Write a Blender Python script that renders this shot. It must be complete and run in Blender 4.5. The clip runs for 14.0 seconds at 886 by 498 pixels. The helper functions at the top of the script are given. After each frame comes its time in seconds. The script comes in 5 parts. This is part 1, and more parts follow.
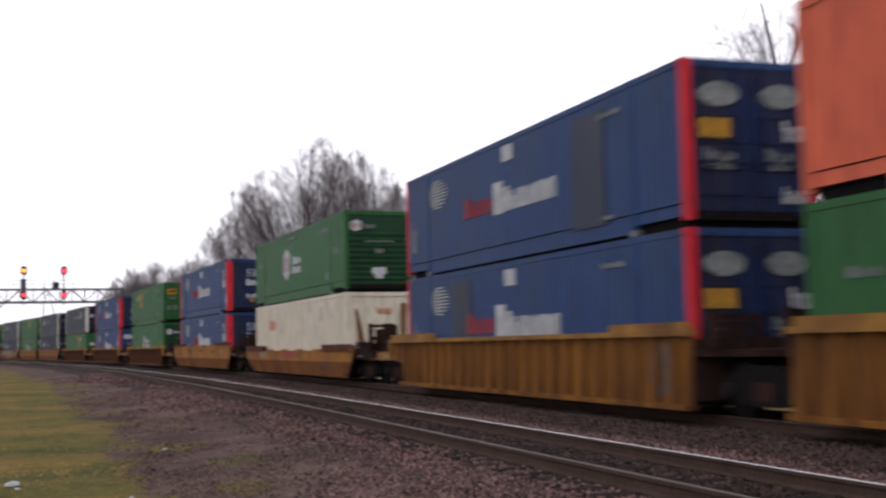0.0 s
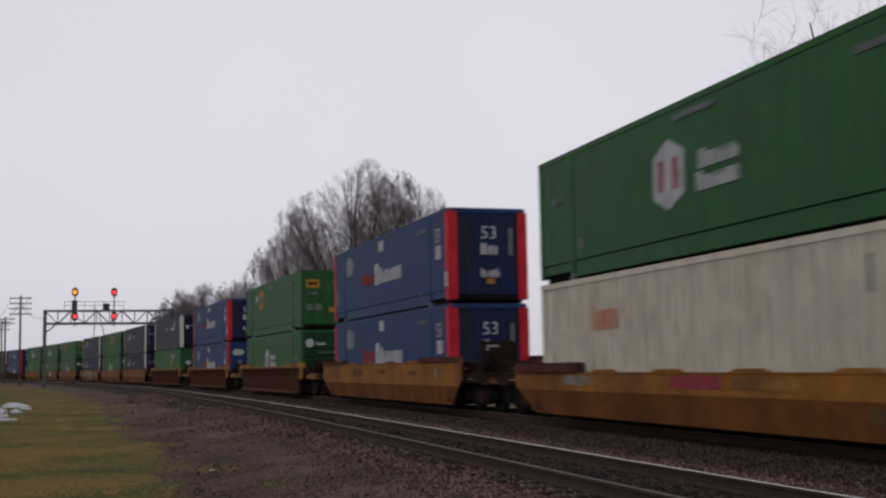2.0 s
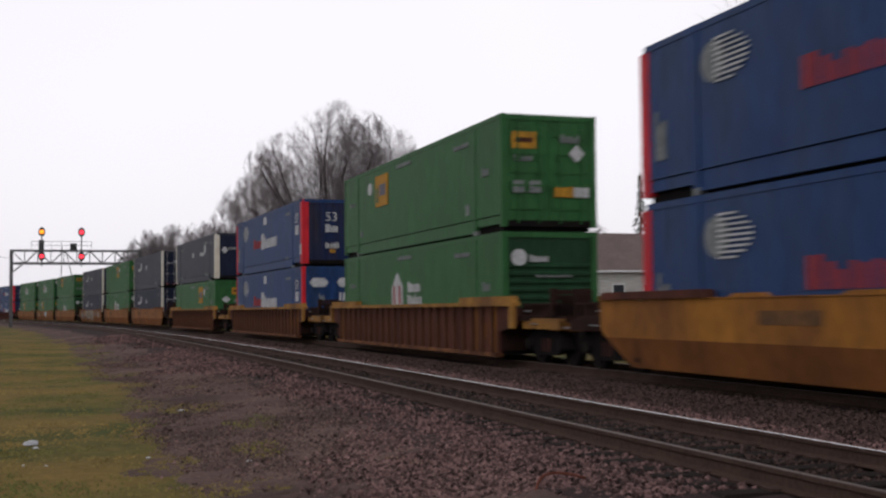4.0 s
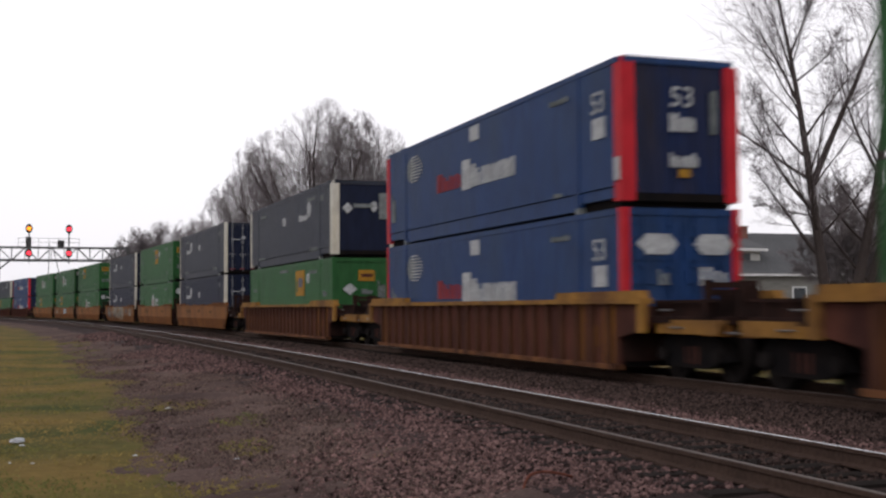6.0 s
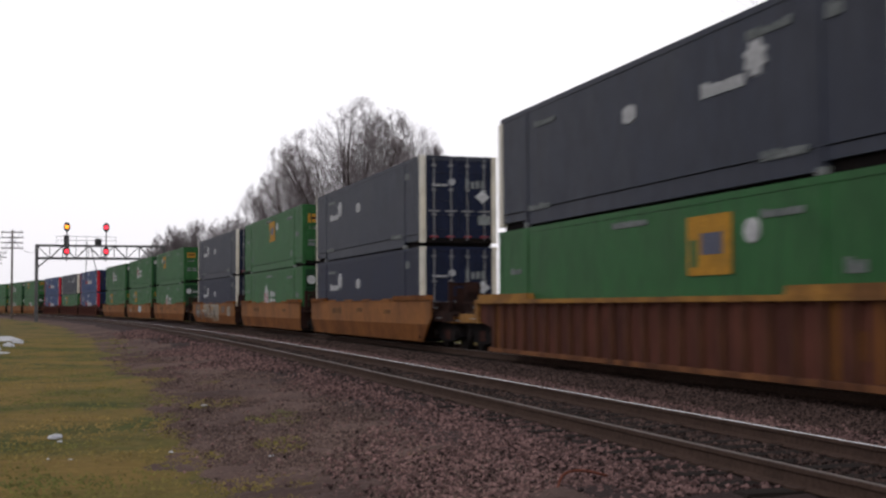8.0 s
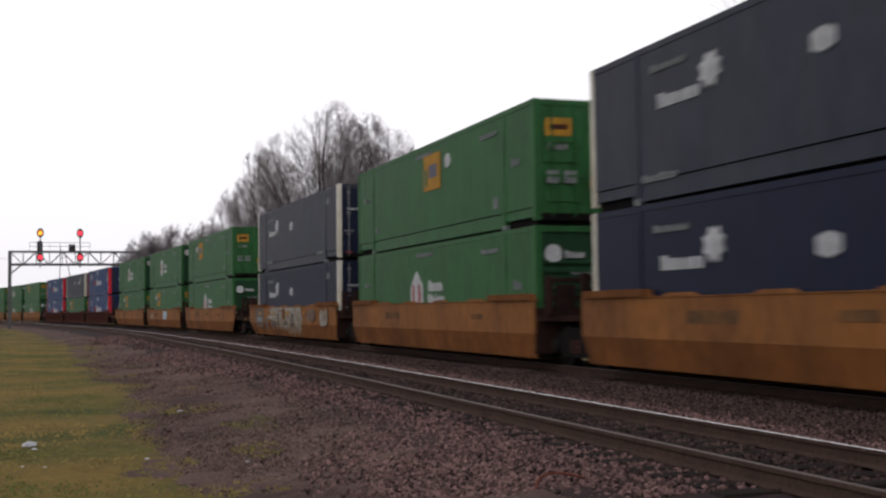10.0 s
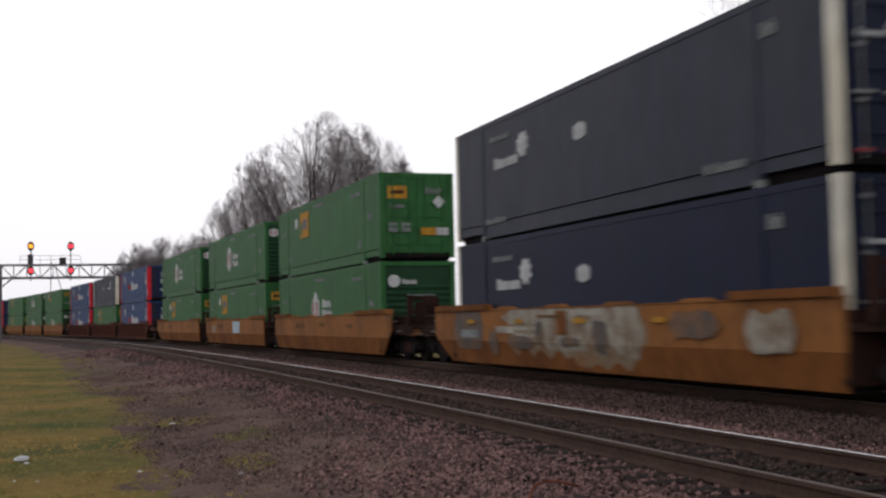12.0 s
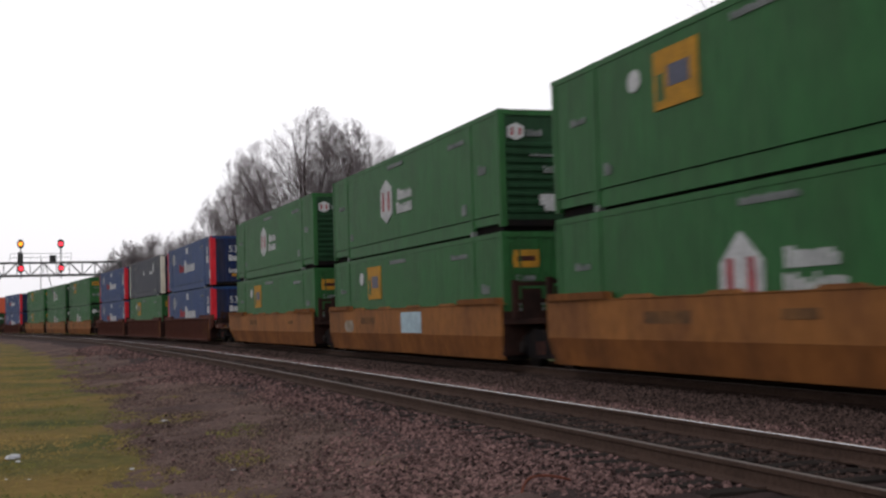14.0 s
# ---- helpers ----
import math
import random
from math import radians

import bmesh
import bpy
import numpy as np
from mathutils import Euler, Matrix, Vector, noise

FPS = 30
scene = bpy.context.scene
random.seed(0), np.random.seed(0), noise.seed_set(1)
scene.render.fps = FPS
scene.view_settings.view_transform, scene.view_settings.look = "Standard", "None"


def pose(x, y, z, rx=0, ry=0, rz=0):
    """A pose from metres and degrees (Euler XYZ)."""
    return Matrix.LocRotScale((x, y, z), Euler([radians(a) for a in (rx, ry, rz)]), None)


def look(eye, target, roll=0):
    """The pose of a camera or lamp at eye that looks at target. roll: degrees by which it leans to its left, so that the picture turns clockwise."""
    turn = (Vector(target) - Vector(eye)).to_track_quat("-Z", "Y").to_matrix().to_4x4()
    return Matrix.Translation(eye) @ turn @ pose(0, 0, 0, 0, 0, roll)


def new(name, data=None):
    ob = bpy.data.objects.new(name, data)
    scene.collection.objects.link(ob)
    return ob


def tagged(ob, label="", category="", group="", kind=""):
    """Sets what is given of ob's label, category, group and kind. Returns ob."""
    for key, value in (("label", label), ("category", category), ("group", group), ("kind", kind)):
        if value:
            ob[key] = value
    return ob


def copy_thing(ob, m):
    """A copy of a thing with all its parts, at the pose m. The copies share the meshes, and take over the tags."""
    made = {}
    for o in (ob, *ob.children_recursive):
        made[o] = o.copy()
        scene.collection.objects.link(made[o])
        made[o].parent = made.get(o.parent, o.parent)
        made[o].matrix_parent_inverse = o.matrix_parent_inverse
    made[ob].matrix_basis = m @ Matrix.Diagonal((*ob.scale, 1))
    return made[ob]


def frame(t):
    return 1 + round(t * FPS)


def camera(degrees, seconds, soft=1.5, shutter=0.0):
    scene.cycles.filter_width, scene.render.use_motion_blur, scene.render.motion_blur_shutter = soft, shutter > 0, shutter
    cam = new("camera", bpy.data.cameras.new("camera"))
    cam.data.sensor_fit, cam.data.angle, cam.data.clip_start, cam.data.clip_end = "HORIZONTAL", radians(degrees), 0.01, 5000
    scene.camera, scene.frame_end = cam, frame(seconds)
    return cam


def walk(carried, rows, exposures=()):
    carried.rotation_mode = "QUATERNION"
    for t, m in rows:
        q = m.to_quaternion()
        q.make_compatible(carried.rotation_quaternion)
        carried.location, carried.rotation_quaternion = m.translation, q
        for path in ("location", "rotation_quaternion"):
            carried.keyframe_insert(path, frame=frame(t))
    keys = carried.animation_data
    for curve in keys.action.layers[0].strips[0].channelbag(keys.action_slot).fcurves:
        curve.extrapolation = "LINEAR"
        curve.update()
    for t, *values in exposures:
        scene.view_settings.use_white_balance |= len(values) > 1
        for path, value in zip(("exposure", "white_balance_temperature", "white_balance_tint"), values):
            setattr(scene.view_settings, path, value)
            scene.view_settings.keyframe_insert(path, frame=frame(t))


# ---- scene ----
FOV = 41.0
cam = camera(FOV, 14.0, soft=2.4, shutter=0.55)
EYE = (0.0, 0.0, 1.31)          # metres above the near rails


def gaze(yaw, pitch, roll):
    return pose(*EYE, 90 + pitch, 0, yaw) @ pose(0, 0, 0, 0, 0, -roll)


# seconds, yaw, pitch, roll of the hand-held camera
PATH = [
    (0, -18.69, 4.55, 1.15), (0.5, -16.48, 5.04, 0.72), (1, -17.00, 6.36, 0.52), (1.5, -17.65, 5.34, 2.01),
    (2, -16.46, 5.65, 0.96), (2.5, -16.69, 4.68, 0.73), (3, -17.07, 3.35, 0.62), (5.5, -18.53, 2.77, 0.34),
    (6, -18.44, 2.80, 0.33), (6.5, -18.35, 3.20, 0.16), (7, -18.20, 3.27, -0.32), (7.5, -17.73, 2.51, -0.42),
    (8, -16.79, 2.72, 0.25), (8.5, -17.07, 2.73, -0.06), (9, -17.32, 2.98, 0.14), (11.5, -18.48, 2.78, 1.05),
    (12, -18.37, 3.33, 1.26), (12.5, -17.93, 3.72, 1.48), (13, -18.08, 3.20, 1.60), (13.5, -18.09, 2.90, 1.55),
    (14, -18.80, 3.08, 1.67),
]
# the clip's own exposure changes
EXPOSURE = [(0.0, 0.7, 6300, 13), (0.5, 0.02, 6250, 14), (1.0, 0.04, 6250, 13), (1.5, -0.2, 6250, 12.5), (2.0, -0.14, 6300, 12), (2.5, -0.12, 6300, 12), (3.0, 0.03, 6350, 12), (5.5, 0.4, 6500, 10.5), (6.5, 0.42, 6450, 10.5), (14.0, 0.42, 6500, 9)]
walk(cam, [(t, gaze(a, b, c)) for t, a, b, c in PATH], EXPOSURE)

# ---- light: a bright overcast winter sky ----
world = bpy.data.worlds.new("overcast")
scene.world = world
world.use_nodes = True
wn, wl = world.node_tree.nodes, world.node_tree.links
sky = wn.new("ShaderNodeTexSky")
sky.sky_type, sky.sun_disc = "NISHITA", False
sky.sun_elevation, sky.sun_rotation = radians(28), radians(200)
sky.air_density, sky.dust_density = 1.0, 4.0
hsv = wn.new("ShaderNodeHueSaturation")
hsv.inputs["Saturation"].default_value = 0.12
wl.new(sky.outputs[0], hsv.inputs["Color"])
cloud = wn.new("ShaderNodeTexNoise")
cloud.inputs["Scale"].default_value = 1.6
cloud.inputs["Detail"].default_value = 3
ramp = wn.new("ShaderNodeMapRange")
ramp.inputs["To Min"].default_value = 0.9
ramp.inputs["To Max"].default_value = 1.1
wl.new(cloud.outputs[0], ramp.inputs["Value"])
grey = wn.new("ShaderNodeMix")
grey.data_type = "RGBA"
grey.inputs["Factor"].default_value = 0.8
grey.inputs["B"].default_value = (6.2, 6.0, 6.3, 1)
wl.new(hsv.outputs[0], grey.inputs["A"])
mul = wn.new("ShaderNodeVectorMath")
mul.operation = "SCALE"
wl.new(grey.outputs["Result"], mul.inputs[0])
wl.new(ramp.outputs[0], mul.inputs["Scale"])
wl.new(mul.outputs[0], wn["Background"].inputs["Color"])
wn["Background"].inputs["Strength"].default_value = 0.135
sun = new("sun", bpy.data.lights.new("sun", "SUN"))
sun.data.energy, sun.data.angle, sun.data.color = 0.36, radians(40), (1.0, 0.97, 0.95)
sun.matrix_world = look((0, 0, 60), (55, 6, 0))


# ---- materials ----
def material(name, base, second=None, rough=0.7, metal=0.0, grain=8.0, stain=0.6, bump=0.15, island=0.0, emit=0.0, stretch=(1, 1, 1), amount=0.5, gloss=0.25):
    """Base colour mixed with a second one by stains and a fine grain, with fine relief. Sizes in object metres."""
    m = bpy.data.materials.new(name)
    m.use_nodes = True
    n, l = m.node_tree.nodes, m.node_tree.links
    b = n["Principled BSDF"]
    second = second or tuple(c * 0.62 for c in base)
    coord = n.new("ShaderNodeTexCoord")
    scale = n.new("ShaderNodeMapping")
    scale.inputs["Scale"].default_value = stretch
    l.new(coord.outputs["Object"], scale.inputs["Vector"])
    big, small = n.new("ShaderNodeTexNoise"), n.new("ShaderNodeTexNoise")
    big.inputs["Scale"].default_value, big.inputs["Detail"].default_value = stain, 6
    small.inputs["Scale"].default_value, small.inputs["Detail"].default_value = grain, 4
    for k in (big, small):
        l.new(scale.outputs[0], k.inputs["Vector"])
    curve = n.new("ShaderNodeMapRange")
    curve.inputs["From Min"].default_value, curve.inputs["From Max"].default_value = 0.38, 0.68
    curve.inputs["To Max"].default_value = amount
    l.new(big.outputs[0], curve.inputs["Value"])
    mix = n.new("ShaderNodeMix")
    mix.data_type = "RGBA"
    mix.inputs["A"].default_value, mix.inputs["B"].default_value = (*base, 1), (*second, 1)
    l.new(curve.outputs[0], mix.inputs["Factor"])
    fine = n.new("ShaderNodeMapRange")
    fine.inputs["From Min"].default_value, fine.inputs["From Max"].default_value = 0.3, 0.7
    fine.inputs["To Min"].default_value, fine.inputs["To Max"].default_value = 0.78, 1.2
    l.new(small.outputs[0], fine.inputs["Value"])
    out = n.new("ShaderNodeVectorMath")
    out.operation = "SCALE"
    l.new(mix.outputs["Result"], out.inputs[0])
    l.new(fine.outputs[0], out.inputs["Scale"])
    last = out
    if island:
        geo = n.new("ShaderNodeNewGeometry")
        vary = n.new("ShaderNodeMapRange")
        vary.inputs["To Min"].default_value, vary.inputs["To Max"].default_value = 1 - island, 1 + island
        l.new(geo.outputs["Random Per Island"], vary.inputs["Value"])
        last = n.new("ShaderNodeVectorMath")
        last.operation = "SCALE"
        l.new(out.outputs[0], last.inputs[0])
        l.new(vary.outputs[0], last.inputs["Scale"])
    l.new(last.outputs[0], b.inputs["Base Color"])
    b.inputs["Roughness"].default_value, b.inputs["Metallic"].default_value = rough, metal
    b.inputs["Specular IOR Level"].default_value = gloss
    if bump:
        bp = n.new("ShaderNodeBump")
        bp.inputs["Strength"].default_value, bp.inputs["Distance"].default_value = bump, 0.02
        l.new(small.outputs[0], bp.inputs["Height"])
        l.new(bp.outputs[0], b.inputs["Normal"])
    if emit:
        b.inputs["Emission Color"].default_value, b.inputs["Emission Strength"].default_value = (*base, 1), emit
    return m


def paint(name, base, dirt, amount=0.35, rough=0.55):
    """Container paint: streaks of dirt that run down the sheet."""
    return material(name, base, dirt, rough=rough, grain=5, stain=1.2, bump=0.05, stretch=(1, 1, 0.3), amount=amount, gloss=0.12)


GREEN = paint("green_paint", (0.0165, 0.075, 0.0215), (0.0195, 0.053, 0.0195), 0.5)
# a darker copy of the wall green, only for ribbed ends
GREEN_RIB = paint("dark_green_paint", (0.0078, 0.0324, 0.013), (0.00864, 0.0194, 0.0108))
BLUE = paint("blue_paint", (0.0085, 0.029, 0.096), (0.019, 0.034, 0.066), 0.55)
# a darker copy of the wall blue with brown stains, for container ends
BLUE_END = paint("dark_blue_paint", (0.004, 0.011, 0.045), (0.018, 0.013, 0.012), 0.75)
RED = paint("red_paint", (0.36, 0.012, 0.02), (0.2, 0.018, 0.02), 0.25)
SLATE = paint("slate_paint", (0.022, 0.0255, 0.038), (0.03, 0.032, 0.04), 0.6)
NAVY = paint("navy_paint", (0.0045, 0.0075, 0.023), (0.009, 0.01, 0.018))
CREAM = paint("cream_paint", (0.43, 0.392, 0.315), (0.35, 0.29, 0.21), 0.3)
ORANGE = paint("orange_paint", (0.425, 0.085, 0.0425), (0.297, 0.068, 0.0425))
BEIGE_POST = paint("beige_paint", (0.44, 0.424, 0.376), (0.32, 0.264, 0.16), 0.5)
WHITE = material("white_marking", (0.34, 0.345, 0.35), (0.22, 0.225, 0.23), rough=0.7, grain=14, stain=2.2, bump=0, gloss=0.1, amount=0.8)
MARK_RED = material("red_marking", (0.21, 0.03, 0.034), (0.1, 0.025, 0.04), rough=0.7, grain=20, stain=3, bump=0, gloss=0.1)
MARK_YELLOW = material("yellow_marking", (0.3, 0.15, 0.016), (0.12, 0.075, 0.02), rough=0.7, grain=20, stain=3, bump=0, gloss=0.1)
MARK_BLUE = material("blue_marking", (0.05, 0.055, 0.085), rough=0.6, grain=20, stain=3, bump=0)
FADED = material("faded_marking", (0.15, 0.16, 0.16), (0.08, 0.09, 0.09), rough=0.7, grain=14, stain=3, bump=0, gloss=0.1, amount=0.8)
BLACK = material("black_underframe", (0.006, 0.0055, 0.006), (0.014, 0.01, 0.008), rough=0.85, grain=10, stain=2, gloss=0.03)
END_STEEL = material("dark_rusted_end_steel", (0.026, 0.013, 0.0105), (0.01, 0.0065, 0.006), rough=0.9, grain=8, stain=2, amount=0.9, gloss=0.04)
STEEL = material("galvanised_rod", (0.175, 0.18, 0.185), (0.1, 0.09, 0.085), rough=0.45, metal=0.8, grain=20, stain=4)
YELLOW = material("yellow_car_paint", (0.21, 0.088, 0.014), (0.085, 0.033, 0.013), rough=0.75, grain=6, stain=0.9, stretch=(1, 1, 0.5), amount=0.75, gloss=0.1)
AMBER = material("orange_car_paint", (0.17, 0.07, 0.02), (0.08, 0.033, 0.014), rough=0.75, grain=6, stain=0.9, stretch=(1, 1, 0.5), amount=0.7, gloss=0.1)
# brown with grime; on the lower panels it also holds the fold's shade
SOILED_SHADED = material("soiled_brown_paint", (0.135, 0.052, 0.0155), (0.065, 0.026, 0.011), rough=0.85, grain=6, stain=1.0, stretch=(1, 1, 0.5), amount=0.8, gloss=0.06)
WORN_YELLOW = material("rust_streaked_yellow_paint", (0.17, 0.07, 0.013), (0.045, 0.018, 0.009), rough=0.85, grain=5, stain=1.5, stretch=(1, 1.5, 0.25), amount=0.95, gloss=0.08)
RUST = material("rusty_brown_steel", (0.072, 0.026, 0.018), (0.024, 0.0105, 0.0095), rough=0.9, grain=6, stain=1.2, stretch=(1, 1, 0.35), amount=0.9, gloss=0.08)
RUST_RIB = material("rust_over_yellow_paint", (0.13, 0.056, 0.024), (0.04, 0.016, 0.011), rough=0.9, grain=5, stain=1.6, stretch=(1, 1.6, 0.3), amount=1.0, gloss=0.08)
CAP = material("yellow_sill_paint", (0.21, 0.105, 0.024), (0.075, 0.034, 0.016), rough=0.75, grain=6, stain=1.1, amount=0.8, gloss=0.1)
WHEEL = material("wheel_steel", (0.013, 0.0105, 0.01), (0.006, 0.005, 0.005), rough=0.85, grain=12, stain=3, gloss=0.04)
RAIL_TOP = material("polished_rail_head", (0.68, 0.68, 0.7), (0.5, 0.48, 0.48), rough=0.2, metal=1.0, grain=30, stain=3, bump=0.02)
RAIL_SIDE = material("rusty_rail_web", (0.05, 0.032, 0.025), (0.026, 0.017, 0.014), rough=0.9, grain=20, stain=2, gloss=0.05)
TIE = material("weathered_tie", (0.014, 0.0115, 0.0105), (0.026, 0.021, 0.019), rough=0.95, grain=14, stain=2, stretch=(0.4, 3, 3), gloss=0.03)
STONE = material("ballast_stone", (0.1, 0.06, 0.056), (0.046, 0.028, 0.027), rough=0.9, grain=25, stain=0.5, island=0.88, gloss=0.1)
BED = material("ballast_bed", (0.032, 0.022, 0.021), (0.017, 0.012, 0.012), rough=0.95, grain=28, stain=0.35, bump=0.9, gloss=0.05)
GRAVEL = material("fine_gravel", (0.1, 0.07, 0.061), (0.055, 0.039, 0.035), rough=0.95, grain=25, stain=0.5, island=0.6, gloss=0.05)
STENCIL_DARK = material("worn_dark_stencil", (0.07, 0.04, 0.022), (0.12, 0.06, 0.025), rough=0.85, grain=9, stain=3, bump=0, amount=0.9, gloss=0.05)
DIRT = material("gravelly_shoulder", (0.086, 0.058, 0.05), (0.046, 0.031, 0.028), rough=0.95, grain=18, stain=0.5, bump=0.7, amount=1.0, gloss=0.04)
GRASS = material("winter_turf", (0.118, 0.08, 0.025), (0.03, 0.043, 0.013), rough=0.95, grain=5.5, stain=0.42, bump=0.3, amount=1.0, gloss=0.04)
BLADE = material("grass_blades", (0.14, 0.1, 0.034), (0.05, 0.064, 0.018), rough=0.9, grain=2.2, stain=0.3, bump=0, island=0.3, amount=1.0, gloss=0.04)
DULL_HEAD = material("dull_rail_head", (0.12, 0.1, 0.09), (0.08, 0.065, 0.058), rough=0.55, metal=0.6, grain=30, stain=3, bump=0.03)
NEEDLE = material("conifer_needles", (0.02, 0.03, 0.016), (0.012, 0.018, 0.01), rough=0.9, grain=4, stain=0.5, bump=0)
HOSE = material("rusty_red_cable", (0.09, 0.03, 0.02), rough=0.9, grain=20, stain=3, gloss=0.05)
GRAFFITI_GREY = material("grey_spray_paint", (0.19, 0.175, 0.145), (0.1, 0.06, 0.03), rough=0.7, grain=9, stain=2.5, bump=0, amount=0.9)
GRAFFITI_PALE = material("pale_blue_spray_paint", (0.24, 0.32, 0.36), (0.16, 0.2, 0.22), rough=0.7, grain=9, stain=2.5, bump=0)
OILY_SHADED_STONE = material("oily_ballast_stone", (0.046, 0.03, 0.026), (0.02, 0.0135, 0.012), rough=0.9, grain=25, stain=0.5, island=0.8, gloss=0.1)
GRAFFITI_MIX = material("flaking_grey_spray_paint", (0.16, 0.135, 0.1), (0.14, 0.058, 0.017), rough=0.75, grain=7, stain=1.3, bump=0, amount=1.0, gloss=0.08)
GRAFFITI_WHITE = material("white_spray_paint", (0.25, 0.24, 0.21), (0.13, 0.11, 0.09), rough=0.7, grain=9, stain=2.5, bump=0, amount=0.9, gloss=0.08)
GRAFFITI_BOX_DARK = material("dark_spray_paint", (0.045, 0.04, 0.038), (0.11, 0.055, 0.025), rough=0.7, grain=9, stain=1.9, amount=0.95, bump=0)
RUST_STREAK = material("rust_streak", (0.09, 0.038, 0.018), (0.2, 0.12, 0.065), rough=0.85, grain=9, stain=2, bump=0, stretch=(1, 1, 0.2), amount=0.8)
SNOW = material("old_snow", (0.36, 0.37, 0.39), (0.26, 0.27, 0.29), rough=0.8, grain=14, stain=3, bump=0.3, gloss=0.1)
BARK = material("bare_bark", (0.05, 0.04, 0.038), (0.028, 0.022, 0.021), rough=0.95, grain=14, stain=1.5, gloss=0.05)
TWIG = material("bare_twigs", (0.16, 0.14, 0.146), (0.11, 0.096, 0.104), rough=0.95, grain=4, stain=0.5, bump=0, gloss=0.03)
GALV = material("grey_gantry_steel", (0.078, 0.078, 0.081), (0.042, 0.039, 0.039), rough=0.6, metal=0.4, grain=10, stain=1.5)
SIGNAL_BLACK = material("black_signal_shell", (0.012, 0.012, 0.013), rough=0.5, grain=10, stain=2, bump=0)
LAMP_RED = material("lit_red_lens", (1.0, 0.035, 0.06), (0.9, 0.03, 0.05), rough=0.3, emit=1.5, bump=0)
LAMP_AMBER = material("lit_amber_lens", (1.0, 0.3, 0.02), (0.9, 0.26, 0.02), rough=0.3, emit=1.5, bump=0)
SIDING = material("white_siding", (0.33, 0.325, 0.31), (0.27, 0.26, 0.245), rough=0.8, grain=6, stain=0.7, stretch=(0.24, 0.24, 3.2))
GREY_SIDING = material("grey_siding", (0.17, 0.165, 0.155), (0.12, 0.115, 0.105), rough=0.85, grain=6, stain=0.7, stretch=(0.24, 0.24, 3.2))
SHINGLE = material("grey_shingles", (0.07, 0.071, 0.074), (0.045, 0.046, 0.05), rough=0.95, grain=9, stain=0.8)
SHINGLE_BROWN = material("brown_shingles", (0.1, 0.075, 0.07), (0.07, 0.052, 0.05), rough=0.95, grain=9, stain=0.8)
BRICK_RED = material("chimney_brick", (0.16, 0.07, 0.055), (0.1, 0.05, 0.045), rough=0.9, grain=14, stain=2)
TRIM = material("white_trim", (0.55, 0.55, 0.55), rough=0.6, grain=10, stain=1, bump=0)
GLASS_DARK = material("dark_window_glass", (0.03, 0.035, 0.04), rough=0.1, grain=3, stain=1, bump=0)
POLE_WOOD = material("creosoted_pole", (0.07, 0.055, 0.045), (0.045, 0.035, 0.03), rough=0.95, grain=10, stain=1, stretch=(1, 1, 0.1))


# ---- mesh helpers ----
class Geo:
    """Collects vertices and faces for one mesh."""

    def __init__(self):
        self.v, self.f = [], []

    def box(self, x0, x1, y0, y1, z0, z1):
        b = len(self.v)
        self.v += [(x, y, z) for z in (z0, z1) for y in (y0, y1) for x in (x0, x1)]
        self.f += [tuple(b + i for i in q) for q in ((0, 2, 3, 1), (4, 5, 7, 6), (0, 1, 5, 4), (2, 6, 7, 3), (0, 4, 6, 2), (1, 3, 7, 5))]
        return self

    def prism(self, outline, a, b, axis="x"):
        """An outline of pairs, drawn out from a to b along an axis."""
        k, n = len(self.v), len(outline)
        place = {"x": lambda p, t: (t, p[0], p[1]), "y": lambda p, t: (p[0], t, p[1]), "z": lambda p, t: (p[0], p[1], t)}[axis]
        self.v += [place(p, a) for p in outline] + [place(p, b) for p in outline]
        self.f += [tuple(k + i for i in range(n)), tuple(k + n + i for i in reversed(range(n)))]
        self.f += [(k + i, k + n + i, k + n + (i + 1) % n, k + (i + 1) % n) for i in range(n)]
        return self

    def tube(self, p, q, r, r2=None, n=8, cap=True):
        p, q = Vector(p), Vector(q)
        r2 = r if r2 is None else r2
        d = (q - p).normalized()
        s = d.orthogonal().normalized()
        u = d.cross(s)
        b = len(self.v)
        for c, rad in ((p, r), (q, r2)):
            for i in range(n):
                a = 2 * math.pi * i / n
                self.v.append(tuple(c + (s * math.cos(a) + u * math.sin(a)) * rad))
        self.f += [(b + i, b + (i + 1) % n, b + n + (i + 1) % n, b + n + i) for i in range(n)]
        if cap:
            self.f += [tuple(b + i for i in reversed(range(n))), tuple(b + n + i for i in range(n))]
        return self

    def mesh(self, name, mat):
        me = bpy.data.meshes.new(name)
        me.from_pydata(self.v, [], self.f)
        bm = bmesh.new()
        bm.from_mesh(me)
        bmesh.ops.recalc_face_normals(bm, faces=bm.faces)
        bm.to_mesh(me)
        bm.free()
        me.materials.append(mat)
        return me


def part(name, geo, mat, parent, label="", at=None):
    """One mesh object under a thing or a part."""
    data = geo.mesh(name, mat) if isinstance(geo, Geo) else geo
    ob = new(name, data)
    ob.parent = parent
    if at is not None:
        ob.matrix_basis = at
    return tagged(ob, label)


def thing(name, label, category, group="", kind="", at=None):
    ob = new(name)
    ob.empty_display_size = 0.3
    if at is not None:
        ob.matrix_basis = at
    return tagged(ob, label, category, group, kind)


# ---- the line of the two tracks: straight past the camera, then a long left-hand bend ----
FAR_X, NEAR_X = 11.67, 6.27
BEND, BEND_FROM = 4.52e-4, 20.8


def bend(y):
    return -BEND * max(0.0, y - BEND_FROM) ** 2


def slope(y):
    return -2 * BEND * max(0.0, y - BEND_FROM)


def on_track(y, z=0.0):
    return pose(FAR_X + bend(y), y, z, 0, 0, -math.degrees(math.atan(slope(y))))


